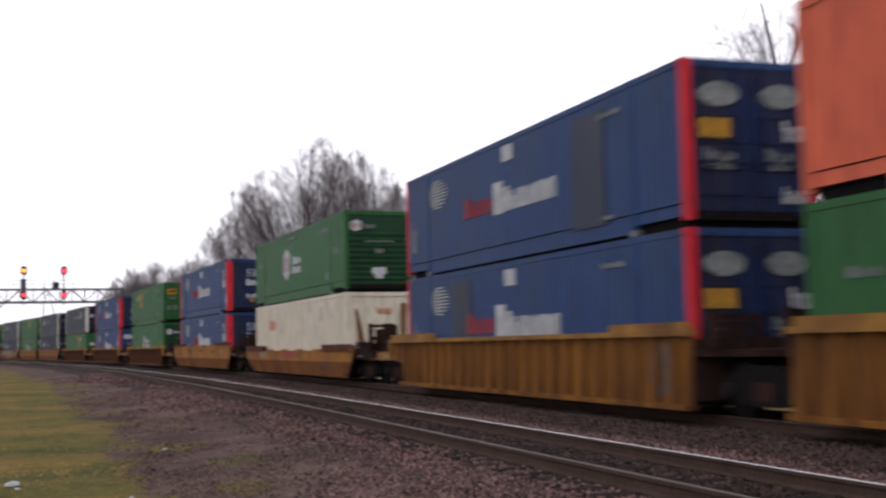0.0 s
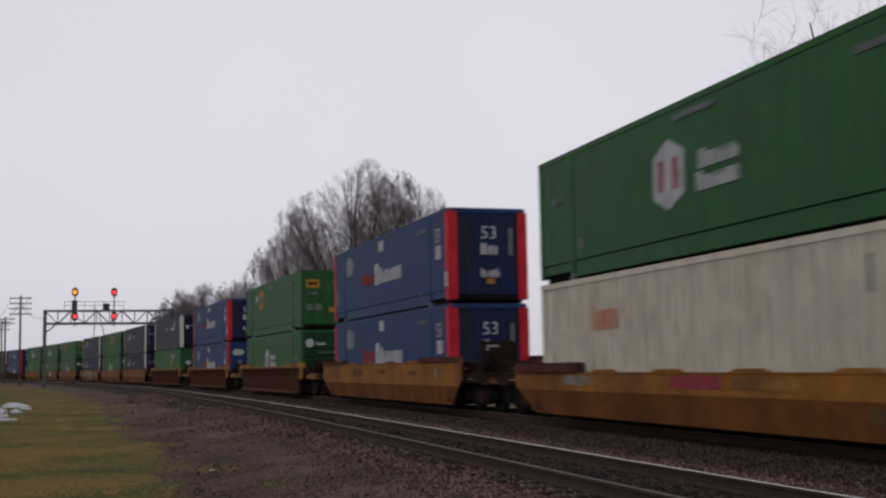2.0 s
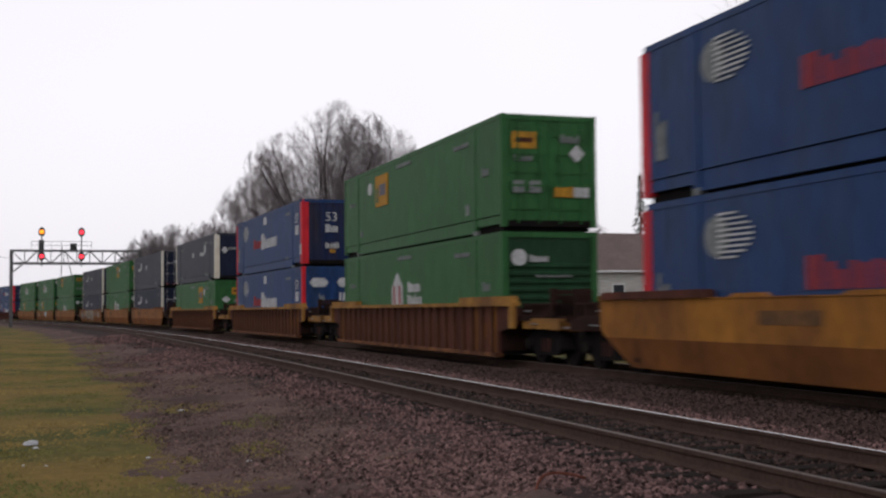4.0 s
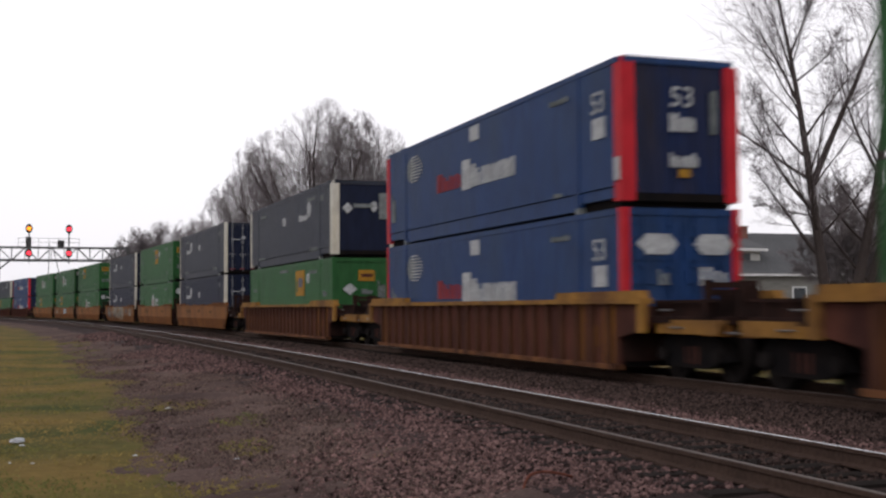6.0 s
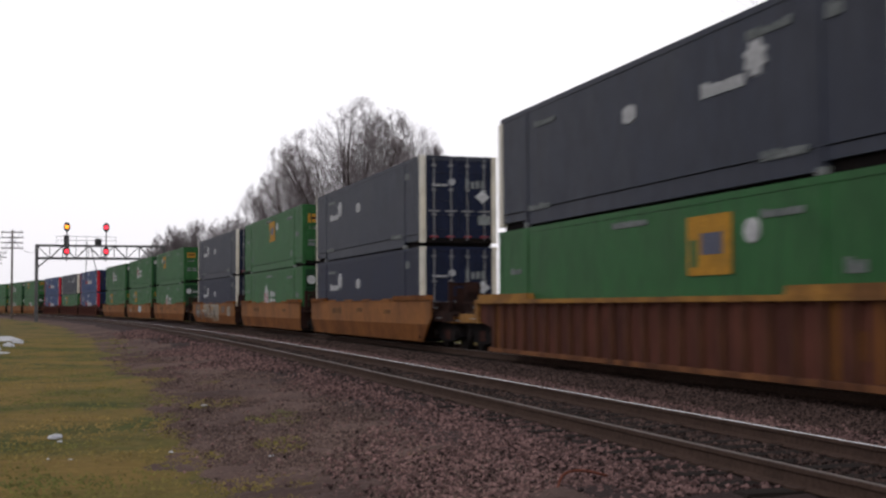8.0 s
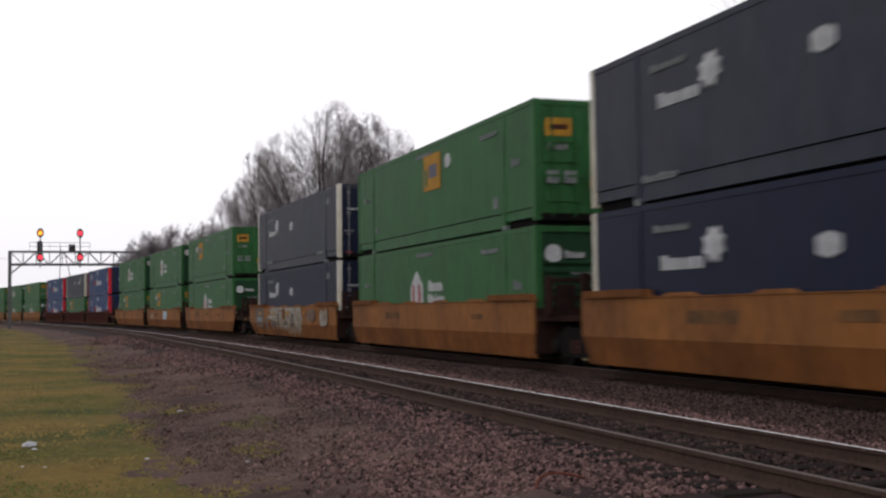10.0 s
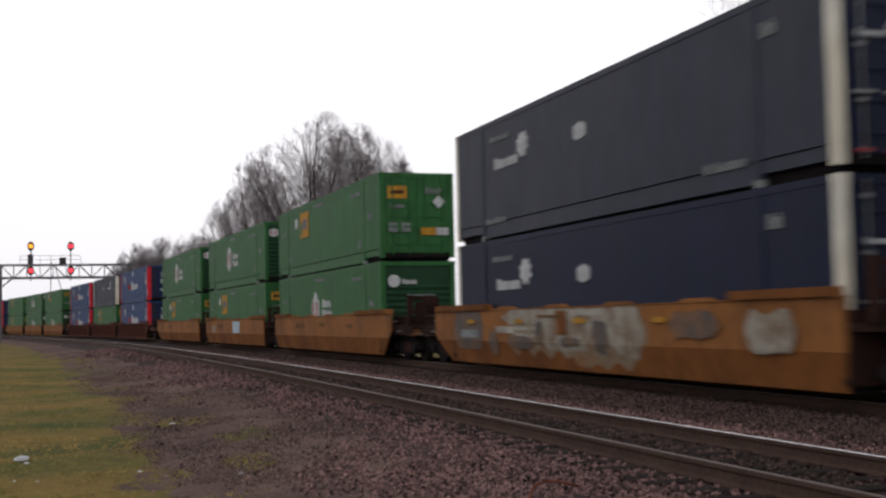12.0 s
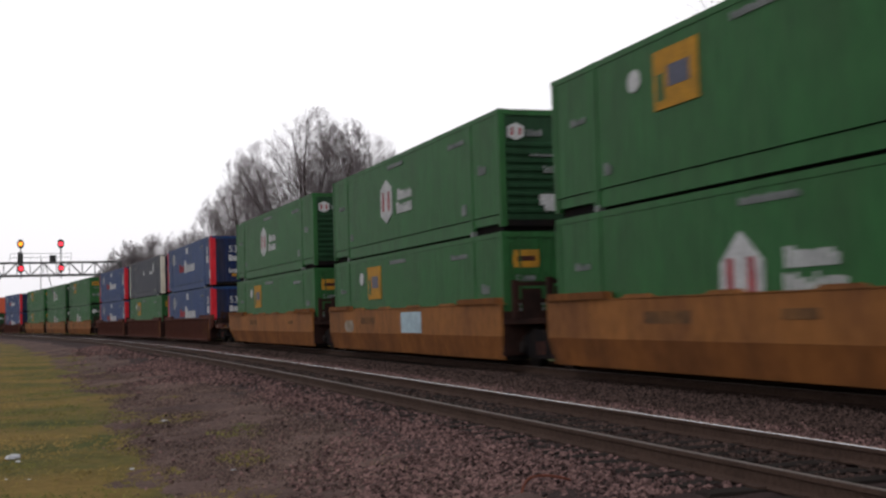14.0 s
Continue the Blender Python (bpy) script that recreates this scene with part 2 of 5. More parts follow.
# ---- ground ----
def bed_height(u):
    """The ballast's height at u metres from the near track's centre."""
    pts = ((-7.0, -0.75), (-5.6, -0.5), (-3.6, -0.36), (-2.0, -0.23), (-1.3, -0.19), (-0.8, -0.19), (0.8, -0.19), (1.3, -0.19), (2.6, -0.26), (3.9, -0.19), (6.7, -0.19), (7.4, -0.22), (9.6, -0.7), (11, -1.0))
    return float(np.interp(u, [p[0] for p in pts], [p[1] for p in pts]))


def build_ground():
    ys = list(np.concatenate([np.linspace(-60, 0, 13), np.linspace(2, 80, 79), np.linspace(85, 300, 44), [350, 450, 650, 1000, 1800, 3000]]))
    us = [-3000, -900, -300, -120, -60, -40, -30, -24, -20, -17, -15, -13, -12, -11, -10, -9, -8.4, -7.8, -7.2, -6.6, -6.2, -5.8, -5.4, -5, -4.6, -4, -3, 0, 4, 8, 9, 10, 11, 12, 14, 17, 20, 25, 30, 40, 60, 100, 200, 600, 3000]
    verts, faces = [], []
    for y in ys:
        for u in us:
            x = NEAR_X + bend(min(y, 260)) + u
            z = -0.45 + 0.07 * noise.noise((x * 0.35, y * 0.25, 2)) + 0.03 * noise.noise((x * 1.3, y * 1.1, 5))
            if -4.6 < u < 9.2:
                z = -1.1
            elif u >= 9.2:
                z = -0.5 + 0.1 * noise.noise((x * 0.2, y * 0.2, 8))
            verts.append((x, y, z))
    w = len(us)
    for j in range(len(ys) - 1):
        for i in range(w - 1):
            k = j * w + i
            faces.append((k, k + 1, k + w + 1, k + w))
    me = bpy.data.meshes.new("ground")
    me.from_pydata(verts, [], faces)
    me.materials.append(GRASS)
    for p in me.polygons:
        p.use_smooth = True
    tagged(new("ground", me), "patchy yellow and green winter grass beside the railway", "ground", kind="structure")


def build_bed(name, label, us, mat):
    ys = np.concatenate([np.linspace(-60, 4, 20), np.linspace(5, 40, 360), np.linspace(40.3, 80, 160), np.linspace(81, 150, 90), np.linspace(152, 420, 90)])
    verts = []
    for y in ys:
        for u in us:
            x = NEAR_X + bend(y) + u
            z = bed_height(u) + 0.05 * noise.noise((x * 0.8, y * 0.5, 1)) * (1 if u < -2 or u > 7.4 else 0.3) + (0.03 * noise.noise((x * 2.5, y * 2.5, 3)) + 0.03 * noise.noise((x * 6, y * 6, 4)) if mat is DIRT else 0.018 * noise.noise((x * 4, y * 4, 3)))
            wave = 0.35 * noise.noise((x * 0.5, y * 0.3, 7))
            if mat is DIRT and u > -2.5 + wave:
                z -= 0.5 * (u + 2.5 - wave)
            elif mat is BED and u < -2.5 + wave:
                z -= 0.5 * (-2.5 + wave - u)
            verts.append((x, y, z))
    w = len(us)
    faces = [(j * w + i, j * w + i + 1, (j + 1) * w + i + 1, (j + 1) * w + i) for j in range(len(ys) - 1) for i in range(w - 1)]
    me = bpy.data.meshes.new(name)
    me.from_pydata(verts, [], faces)
    me.materials.append(mat)
    tagged(new(name, me), label, "ballast", kind="structure")


build_bed("ballast_bed", "dark crushed stone ballast bed under both tracks", np.concatenate([np.linspace(-3.2, 2.6, 40), np.linspace(2.9, 11, 28)]), BED)
build_bed("gravel_shoulder", "brown gravelly shoulder between grass and ballast", np.linspace(-7, -1.8, 60), DIRT)
build_ground()


def build_track(centre, label):
    track = thing("railway_track", label, "track", "railway tracks", "structure")
    ys = [-60 + 4 * i for i in range(16)] + [4 + 3 * i for i in range(130)]
    head = [(-0.02, -0.007), (-0.017, 0.0), (0.017, 0.0), (0.02, -0.007)]
    web = [(-0.07, -0.172), (-0.07, -0.158), (-0.012, -0.14), (-0.01, -0.05), (-0.036, -0.042), (-0.036, -0.0072), (0.036, -0.0072), (0.036, -0.042), (0.01, -0.05), (0.012, -0.14), (0.07, -0.158), (0.07, -0.172)]
    for side in (-0.75, 0.75):
        for name, outline, mat in (("rail_head", head, RAIL_TOP), ("rail", web, RAIL_SIDE)):
            g = Geo()
            n = len(outline)
            for y in ys:
                g.v += [(centre + side + bend(y) + a, y, b) for a, b in outline]
            for j in range(len(ys) - 1):
                g.f += [(j * n + i, j * n + (i + 1) % n, (j + 1) * n + (i + 1) % n, (j + 1) * n + i) for i in range(n)]
            part(name, g, DULL_HEAD if side < 0 and name == "rail_head" else mat, track)
    tie = Geo().prism([(-1.28, -0.36), (-1.3, -0.2), (-1.28, -0.175), (1.28, -0.175), (1.3, -0.2), (1.28, -0.36)], -0.11, 0.11, "y").mesh("tie", TIE)
    plate = Geo().box(-0.1, 0.1, -0.09, 0.09, -0.176, -0.155).mesh("tie_plate", RAIL_SIDE)
    for i in range(120):
        y = 3 + i * 0.53
        t = part("tie", tie, TIE, track, at=pose(centre + bend(y) + random.uniform(-0.04, 0.04), y + random.uniform(-0.03, 0.03), random.uniform(-0.01, 0.012), 0, 0, random.uniform(-1.2, 1.2)))
        if centre < 8 and i < 80:
            for s in (-0.75, 0.75):
                part("tie_plate", plate, RAIL_SIDE, t, at=pose(s, 0, 0))
    return track


build_track(NEAR_X, "empty near track with shiny rail heads on ballast")
build_track(FAR_X, "far track carrying the container train")


# ---- signal gantry over both tracks ----
def build_gantry():
    g = thing("signal_gantry", "grey steel lattice signal bridge over both tracks", "signal gantry", at=pose(0, 145, 0))
    x0, x1, zb, zt = -5.45, 8.95, 6.85, 8.55
    for x in (x0, x1):
        for y in (-0.55, 0.55):
            part("leg", Geo().box(x - 0.17, x + 0.17, y - 0.09, y + 0.09, -0.9, zt), GALV, g)
        lace = Geo()
        for i in range(7):
            z = -0.4 + i * 1.1
            lace.tube((x, -0.5, z), (x, 0.5, z + 1.1), 0.04, n=4)
        part("leg_lacing", lace, GALV, g)
    for y in (-0.55, 0.55):
        part("top_chord", Geo().box(x0, x1, y - 0.09, y + 0.09, zt - 0.2, zt), GALV, g)
        part("bottom_chord", Geo().box(x0, x1, y - 0.09, y + 0.09, zb, zb + 0.2), GALV, g)
        n = 10
        for i in range(n):
            a, b = x0 + (x1 - x0) * i / n, x0 + (x1 - x0) * (i + 1) / n
            za, zc = (zb + 0.1, zt - 0.1) if i % 2 else (zt - 0.1, zb + 0.1)
            part("diagonal", Geo().tube((a, y, za), (b, y, zc), 0.055, n=5), GALV, g)
            part("strut", Geo().box(b - 0.04, b + 0.04, y - 0.04, y + 0.04, zb + 0.1, zt - 0.1), GALV, g)
        part("knee_brace", Geo().tube((x0, y, zb - 1.0), (x0 + 1.3, y, zb + 0.1), 0.06, n=5), GALV, g)
    part("walkway", Geo().box(x0, x1, -0.46, 0.46, zb + 0.2, zb + 0.25), GALV, g)
    for z in (zt + 0.5, zt + 0.95):
        part("handrail", Geo().tube((-3.3, -0.7, z), (3.4, -0.7, z), 0.025, n=5), GALV, g)
    for i in range(7):
        x = -3.3 + i * 1.115
        part("handrail_post", Geo().box(x - 0.02, x + 0.02, -0.72, -0.68, zt - 0.1, zt + 0.95), GALV, g)
    part("ladder", Geo().tube((0.1, -0.8, zt + 0.3), (0.0, -0.8, 4.6), 0.05, n=5).tube((0.6, -0.8, 8.0), (1.35, -0.8, 4.9), 0.05, n=5), GALV, g)
    part("relay_box", Geo().box(1.0, 1.75, -0.5, 0.4, zt, zt + 0.75), SIGNAL_BLACK, g)
    for x, top in ((-2.13, LAMP_AMBER), (2.26, LAMP_RED)):
        mast = part("signal_mast", Geo().tube((x, -0.75, 6.6), (x, -0.75, 11.0), 0.07, n=8), GALV, g)
        part("cabinet", Geo().box(x - 0.35, x + 0.25, -0.7, 0.0, zt - 0.1, zt + 1.1), SIGNAL_BLACK, g) if x < 0 else None
        for z, lamp in ((10.6, top), (7.78, LAMP_RED)):
            plate = Geo()
            n, r = 20, 0.45
            plate.prism([(x + 0.85 * r * math.cos(2 * math.pi * i / n), z + 1.2 * r * math.sin(2 * math.pi * i / n)) for i in range(n)], -0.9, -0.86, "y")
            head = part("signal_head", plate, SIGNAL_BLACK, g, "black oval signal backboard")
            part("lens", Geo().tube((x, -0.905, z), (x, -0.96, z), 0.23, 0.21, n=20), lamp, head, "lit signal lens")
            part("hood", Geo().tube((x, -0.905, z + 0.27), (x, -1.15, z + 0.31), 0.1, 0.08, n=8), SIGNAL_BLACK, head)
    return g


build_gantry()


# ---- bare trees ----
def build_tree(label, x, y, turn, limbs, seed, levels=3, twig=0.01, dense=1.0, base=-0.55, flat=0.6, dome=None):
    """A bare tree. limbs: (height it leaves the trunk or 0, tilt from upright, swing round the trunk, length, radius); degrees and metres. dome: half width, height of its middle and top of a rounded crown."""
    rng = random.Random(seed)
    tree = thing("bare_tree", label, "tree", "bare trees", at=pose(x, y, base, 0, 0, turn))
    crown = Geo()

    def outside(e):
        rx, mid, top = dome
        a = math.atan2(e.z - mid, e.x)
        lump = 0.93 + 0.16 * noise.noise((2.6 * math.cos(a), 2.6 * math.sin(a), seed * 1.7))
        return (e.x / rx) ** 2 + (e.y / rx) ** 2 + (max(0, e.z - mid) / (top - mid)) ** 2 > lump * lump

    def limb(p, d, length, r, level, curl, g, path=None):
        steps = 8 if level == 0 else 5 if level == 1 else 3
        if dome and level == 1:
            while length > 0.6 and outside(p + d * length):
                length *= 0.93
            curl *= 0.3
        q, start = p, r
        for i in range(steps):
            k = 0.02 if path is not None else (0.055, 0.1, 0.16, 0.22)[min(level, 3)]
            d = (d + Vector((rng.gauss(0, k), rng.gauss(0, k), rng.gauss(0, k * 0.6) + curl))).normalized()
            e = q + d * length / steps
            if dome and outside(e):
                break
            r2 = max(twig * 0.7, start * (1 - 0.88 * (i + 1) / steps))
            g.tube(q, e, max(r, twig * 0.7), r2, n=7 if level == 0 else 4 if level == 1 else 3, cap=False)
            q, r = e, r2
            if path is not None:
                path.append(e.copy())
            if level < levels and i >= (2 if level == 0 else 0):
                for _ in range(max(1, round(dense * (2.0 if level == 0 else 2.0 if level == 1 else 1.7) * rng.uniform(0.6, 1.4)))):
                    side = Vector((rng.gauss(0, 1), rng.gauss(0, 1) * flat, rng.gauss(0, 0.7)))
                    side = (side - d * side.dot(d)).normalized()
                    a = rng.uniform(0.3, 0.7) if dome else rng.uniform(0.35, 0.9)
                    f = (0.36, 0.46, 0.5)[min(level, 2)] * rng.uniform(0.6, 1.2) * (1.2 - 0.5 * i / steps)
                    limb(q - d * (length / steps) * rng.random(), (d * math.cos(a) + side * math.sin(a)).normalized(), length * f, max(r * rng.uniform(0.3, 0.46), twig), level + 1, 0.05, g if level == 0 else crown)

    path = [Vector((0, 0, 0))]
    for k, (z0, tilt, swing, length, r) in enumerate(limbs):
        t, s = radians(tilt), radians(swing)
        d = Vector((math.sin(t) * math.cos(s), math.sin(t) * math.sin(s), math.cos(t)))
        p = Vector((0, 0, 0))
        for u, v in zip(path, path[1:]):
            if u.z <= z0 <= v.z:
                p = u.lerp(v, (z0 - u.z) / (v.z - u.z))
        g = Geo()
        limb(p, d, length, r, 0, (0.006 if dome else 0.035) if tilt > 12 else 0.0, g, path if k == 0 else None)
        me = bpy.data.meshes.new("trunk" if k == 0 else "limb")
        me.from_pydata(g.v, [], g.f)
        me.materials.append(BARK)
        part(me.name.split(".")[0], me, BARK, tree)
    me = bpy.data.meshes.new("crown")
    me.from_pydata(crown.v, [], crown.f)
    me.materials.append(TWIG)
    tagged(part("crown", me, TWIG, tree), "fine bare twigs", kind="stuff")
    return tree


def fan(n, lean, height, spread, r, seed):
    """Limbs of a round-crowned tree that fan out from low down."""
    rng = random.Random(seed)
    out = [(0, lean, 180 if lean < 0 else 0, height * 0.95, r)]
    for i in range(n):
        k = (i + 0.5) / n * 2 - 1
        tilt = abs(k) * spread + rng.uniform(-4, 4)
        out.append((rng.uniform(0.12, 0.3) * height, tilt, (0 if k > 0 else 180) + rng.uniform(-50, 50), height * (0.78 - 0.25 * abs(k)) * rng.uniform(0.9, 1.05), r * rng.uniform(0.5, 0.72)))
    return out


def domed(n, rx, mid, top, r, seed):
    """Limbs that rise from a short trunk and spread evenly to a rounded crown."""
    rng = random.Random(seed)
    out = [(0, 1, 0, mid * 0.8, r)]
    for i in range(n):
        a = radians(-82 + 164 * (i + rng.uniform(0.2, 0.8)) / n)
        deep = rng.uniform(-0.6, 0.6)
        z0 = mid * rng.uniform(0.16, 0.42)
        goal = Vector((rx * math.sin(a), rx * deep * math.cos(a), mid + (top - mid) * math.cos(a) * (1 - 0.15 * abs(deep)) - z0))
        out.append((z0, math.degrees(goal.angle(Vector((0, 0, 1)))), math.degrees(math.atan2(goal.y, goal.x)), goal.length * rng.uniform(0.9, 1.0), r * rng.uniform(0.42, 0.62)))
    return out


for label, x, y, n, r, dome, dense, seed in (
        ("large round bare deciduous tree behind the train", 17.2, 80, 20, 0.24, (5.2, 9.4, 16.1), 1.15, 3),
        ("bare spreading tree beside a larger one", 21.2, 81, 15, 0.2, (3.9, 9.6, 16.1), 1.15, 8),
        ("bare rounded tree beneath a larger one", 15.2, 90, 13, 0.18, (3.5, 8.2, 14.4), 1.1, 14),
        ("low bare tree at the edge of the grove", 14.4, 100, 10, 0.15, (3.4, 6.6, 12.6), 1.05, 17),
        ("small bare tree at the grove's low end", 13.6, 120, 9, 0.13, (3.4, 6.0, 11.3), 1.0, 19),
        ("slender bare tree at the grove's far edge", 23.6, 83, 10, 0.13, (2.8, 9.0, 14.4), 1.15, 21)):
    build_tree(label, x, y, -12, domed(n, *dome, r, seed), seed, twig=0.0065, dense=dense, dome=(dome[0] * 1.08, dome[1], dome[2] + 0.35))
for k, (tx, ty, th) in enumerate(((9.7, 150, 9.6), (11.0, 152, 11.8), (14.2, 150, 12.0), (17.6, 148, 11.7), (20.5, 130, 11.0))):
    build_tree("distant bare tree in a dark tree line", tx, ty, -6, domed(12, 4.2, th * 0.5, th * 1.08, 0.2, 30 + k), 40 + k, levels=3, twig=0.01, dense=1.3, dome=(4.5, th * 0.5, th * 1.11))
build_tree("tall bare forked tree beside the houses", 25.5, 34.35, -37,
           [(0, 3, 180, 13.8, 0.22), (5.9, 17, 0, 7.6, 0.13), (3.5, 44, 186, 3.9, 0.075), (4.9, 76, 170, 1.9, 0.04), (5.1, 48, 178, 4.7, 0.075), (6.2, 60, 192, 3.9, 0.065), (6.9, 45, 170, 3.2, 0.055),
            (8.8, 28, 184, 3.6, 0.06), (9.4, 20, 176, 3.4, 0.05), (9.6, 55, 5, 2.2, 0.04), (7.6, 40, 350, 3.2, 0.05), (4.2, 50, 20, 3.0, 0.05), (10.6, 28, 0, 2.6, 0.04)], 5, levels=3, twig=0.0052, dense=1.06, flat=0.8)
build_tree("bare tree leaning away beside a taller one", 26.4, 35.1, -37,
           [(0, 13, 0, 12.6, 0.23), (5.2, 34, 0, 5.0, 0.08), (6.4, 22, 180, 4.4, 0.07), (4.0, 46, 190, 3.0, 0.05), (7.6, 38, 10, 3.6, 0.06)], 6, levels=3, twig=0.0052, dense=1.06, flat=0.8)
build_tree("thin bare tree among the houses", 27.6, 36.2, -37, [(0, 17, 0, 10.5, 0.2), (3.6, 8, 0, 6.5, 0.09), (2.6, 40, 170, 3.6, 0.06), (4.4, 44, 10, 4.0, 0.06)], 9, levels=3, twig=0.006, dense=1.1)
build_tree("round bare tree behind the roofs", 49.5, 112, -24, fan(7, 0, 11.6, 45, 0.2, 60), 61, twig=0.015)
for k, (tx, ty) in enumerate(((37.5, 46.6), (39.5, 46.0), (36.6, 44.0), (33.4, 43.6), (35.4, 43.0), (37.0, 42.0))):
    build_tree("tangled bare shrub by the houses", tx, ty, -36, fan(9, 0, 4.6 + 1.8 * (k > 2), 50, 0.07, 70 + k), 71 + k, twig=0.011, dense=1.25)


def build_conifer(x, y, height):
    rng = random.Random(4)
    tree = thing("conifer", "dark evergreen conifer behind a roof", "tree", at=pose(x, y, -0.5))
    part("trunk", Geo().tube((0, 0, 0), (0, 0, height), 0.2, 0.03, n=8), BARK, tree)
    g = Geo()
    for i in range(1300):
        k = rng.random() ** 1.5
        z = 0.8 + k * (height - 1.0)
        reach = 2.9 * (1 - k) ** 1.7 + 0.06
        a, r = rng.uniform(0, 6.28), reach * rng.uniform(0.3, 1.0)
        p = Vector((r * math.cos(a), r * math.sin(a), z - r * 0.3))
        q = p + Vector((math.cos(a), math.sin(a), -0.5)) * rng.uniform(0.25, 0.6) * (1.1 - 0.6 * k)
        g.tube(p, q, 0.08 - 0.05 * k, 0.01, n=4)
    part("needles", g, NEEDLE, tree)


build_conifer(48.2, 93, 13.6)


# ---- houses behind the line ----
def build_house(label, x, y, turn, w, d, eaves, ridge, roof, dormer=False):
    h = thing("house", label, "house", "houses", at=pose(x, y, -0.5, 0, 0, turn))
    t = 0.2
    # the ridge runs along local x; the gable ends face -x and +x
    part("gable_wall", Geo().prism([(-d / 2, 0), (d / 2, 0), (d / 2, eaves), (0, ridge - 0.1), (-d / 2, eaves)], -w / 2, -w / 2 + t, "x"), SIDING, h)
    part("gable_wall", Geo().prism([(-d / 2, 0), (d / 2, 0), (d / 2, eaves), (0, ridge - 0.1), (-d / 2, eaves)], w / 2 - t, w / 2, "x"), SIDING, h)
    for s in (-1, 1):
        part("side_wall", Geo().box(-w / 2 + t, w / 2 - t, min(s * d / 2, s * (d / 2 - t)), max(s * d / 2, s * (d / 2 - t)), 0, eaves), GREY_SIDING if dormer else SIDING, h)
        k = (ridge - eaves) / (d / 2)
        o = 0.45
        part("roof", Geo().prism([(0, ridge), (s * (d / 2 + o), eaves - k * o), (s * (d / 2 + o), eaves - k * o + 0.16), (0, ridge + 0.16)], -w / 2 - o, w / 2 + o, "x"), roof, h)
        for e in (-1, 1):
            part("bargeboard", Geo().prism([(0, ridge - 0.1), (s * (d / 2 + o), eaves - k * o - 0.12), (s * (d / 2 + o), eaves - k * o + 0.2), (0, ridge + 0.2)], e * (w / 2 + o), e * (w / 2 + o + 0.06), "x"), TRIM, h)
        part("gutter", Geo().box(-w / 2 - o, w / 2 + o, s * (d / 2 + o) - 0.06, s * (d / 2 + o) + 0.06, eaves - k * o - 0.02, eaves - k * o + 0.12), TRIM, h)
    for yy, zz in ((-d * 0.2, eaves * 0.45), (d * 0.2, eaves * 0.45), (0, eaves + 0.5)):
        win = part("window", Geo().box(-w / 2 - 0.04, -w / 2 + 0.02, yy - 0.5, yy + 0.5, zz - 0.7, zz + 0.7), TRIM, h)
        part("pane", Geo().box(-w / 2 - 0.06, -w / 2 - 0.042, yy - 0.4, yy + 0.4, zz - 0.6, zz + 0.6), GLASS_DARK, win)
    for xx in (-w * 0.3, 0, w * 0.3):
        win = part("window", Geo().box(xx - 0.55, xx + 0.55, -d / 2 - 0.04, -d / 2 + 0.02, eaves * 0.3, eaves * 0.75), TRIM, h)
        part("pane", Geo().box(xx - 0.45, xx + 0.45, -d / 2 - 0.06, -d / 2 - 0.042, eaves * 0.3 + 0.1, eaves * 0.75 - 0.1), GLASS_DARK, win)
    chim = part("chimney", Geo().box(-2.5, -2.0, -0.8, -0.3, ridge - 1.2, ridge + 0.5), BRICK_RED, h)
    part("chimney_cap", Geo().box(-2.55, -1.95, -0.85, -0.25, ridge + 0.5, ridge + 0.58), BRICK_RED, chim)
    part("flashing", Geo().box(-2.53, -1.97, -0.83, -0.27, ridge - 1.0, ridge - 0.5), TRIM, chim)
    if dormer:
        f, x0, x1 = -d / 2 + 0.75, -w * 0.44, -w * 0.2
        z0, z1 = eaves + 0.1, eaves + 1.35
        dm = part("dormer", Geo().prism([(f, z0), (f, z1), (-0.4, ridge - 0.5), (-0.4, z0)], x0, x1, "x"), SIDING, h)
        part("dormer_roof", Geo().prism([(f - 0.4, z1 - 0.05), (f - 0.4, z1 + 0.12), (-0.3, ridge - 0.1), (-0.3, ridge - 0.25)], x0 - 0.3, x1 + 0.3, "x"), roof, dm)
        part("dormer_gutter", Geo().box(x0 - 0.3, x1 + 0.3, f - 0.47, f - 0.41, z1 - 0.06, z1 + 0.1), TRIM, dm)
        part("dormer_window", Geo().box((x0 + x1) / 2 - 0.7, (x0 + x1) / 2 + 0.7, f - 0.03, f + 0.02, z0 + 0.6, z1 - 0.2), GLASS_DARK, dm)
    return h


build_house("white-sided house with a grey shingle roof and a dormer", 46.1, 69, 0, 12, 7.1, 4.0, 6.5, SHINGLE, True)
build_house("low house with a brown shingle roof", 41.0, 87, 0, 9, 8, 4.8, 7.6, SHINGLE_BROWN)


# ---- utility poles ----
def build_pole(x, y, height, arms):
    p = thing("utility_pole", "dark wooden utility pole with crossarms", "utility pole", "utility poles", at=pose(x, y, -0.5))
    part("pole", Geo().tube((0, 0, 0), (0, 0, height), 0.17, 0.12, n=10), POLE_WOOD, p)
    for k in range(arms):
        z = height - 0.4 - k * 0.75
        arm = part("crossarm", Geo().box(-1.5, 1.5, -0.06, 0.06, z - 0.07, z + 0.07), POLE_WOOD, p)
        for i in range(6):
            xx = -1.35 + i * 0.54
            part("insulator", Geo().tube((xx, 0, z + 0.07), (xx, 0, z + 0.25), 0.045, n=6), FADED, arm)
    return p


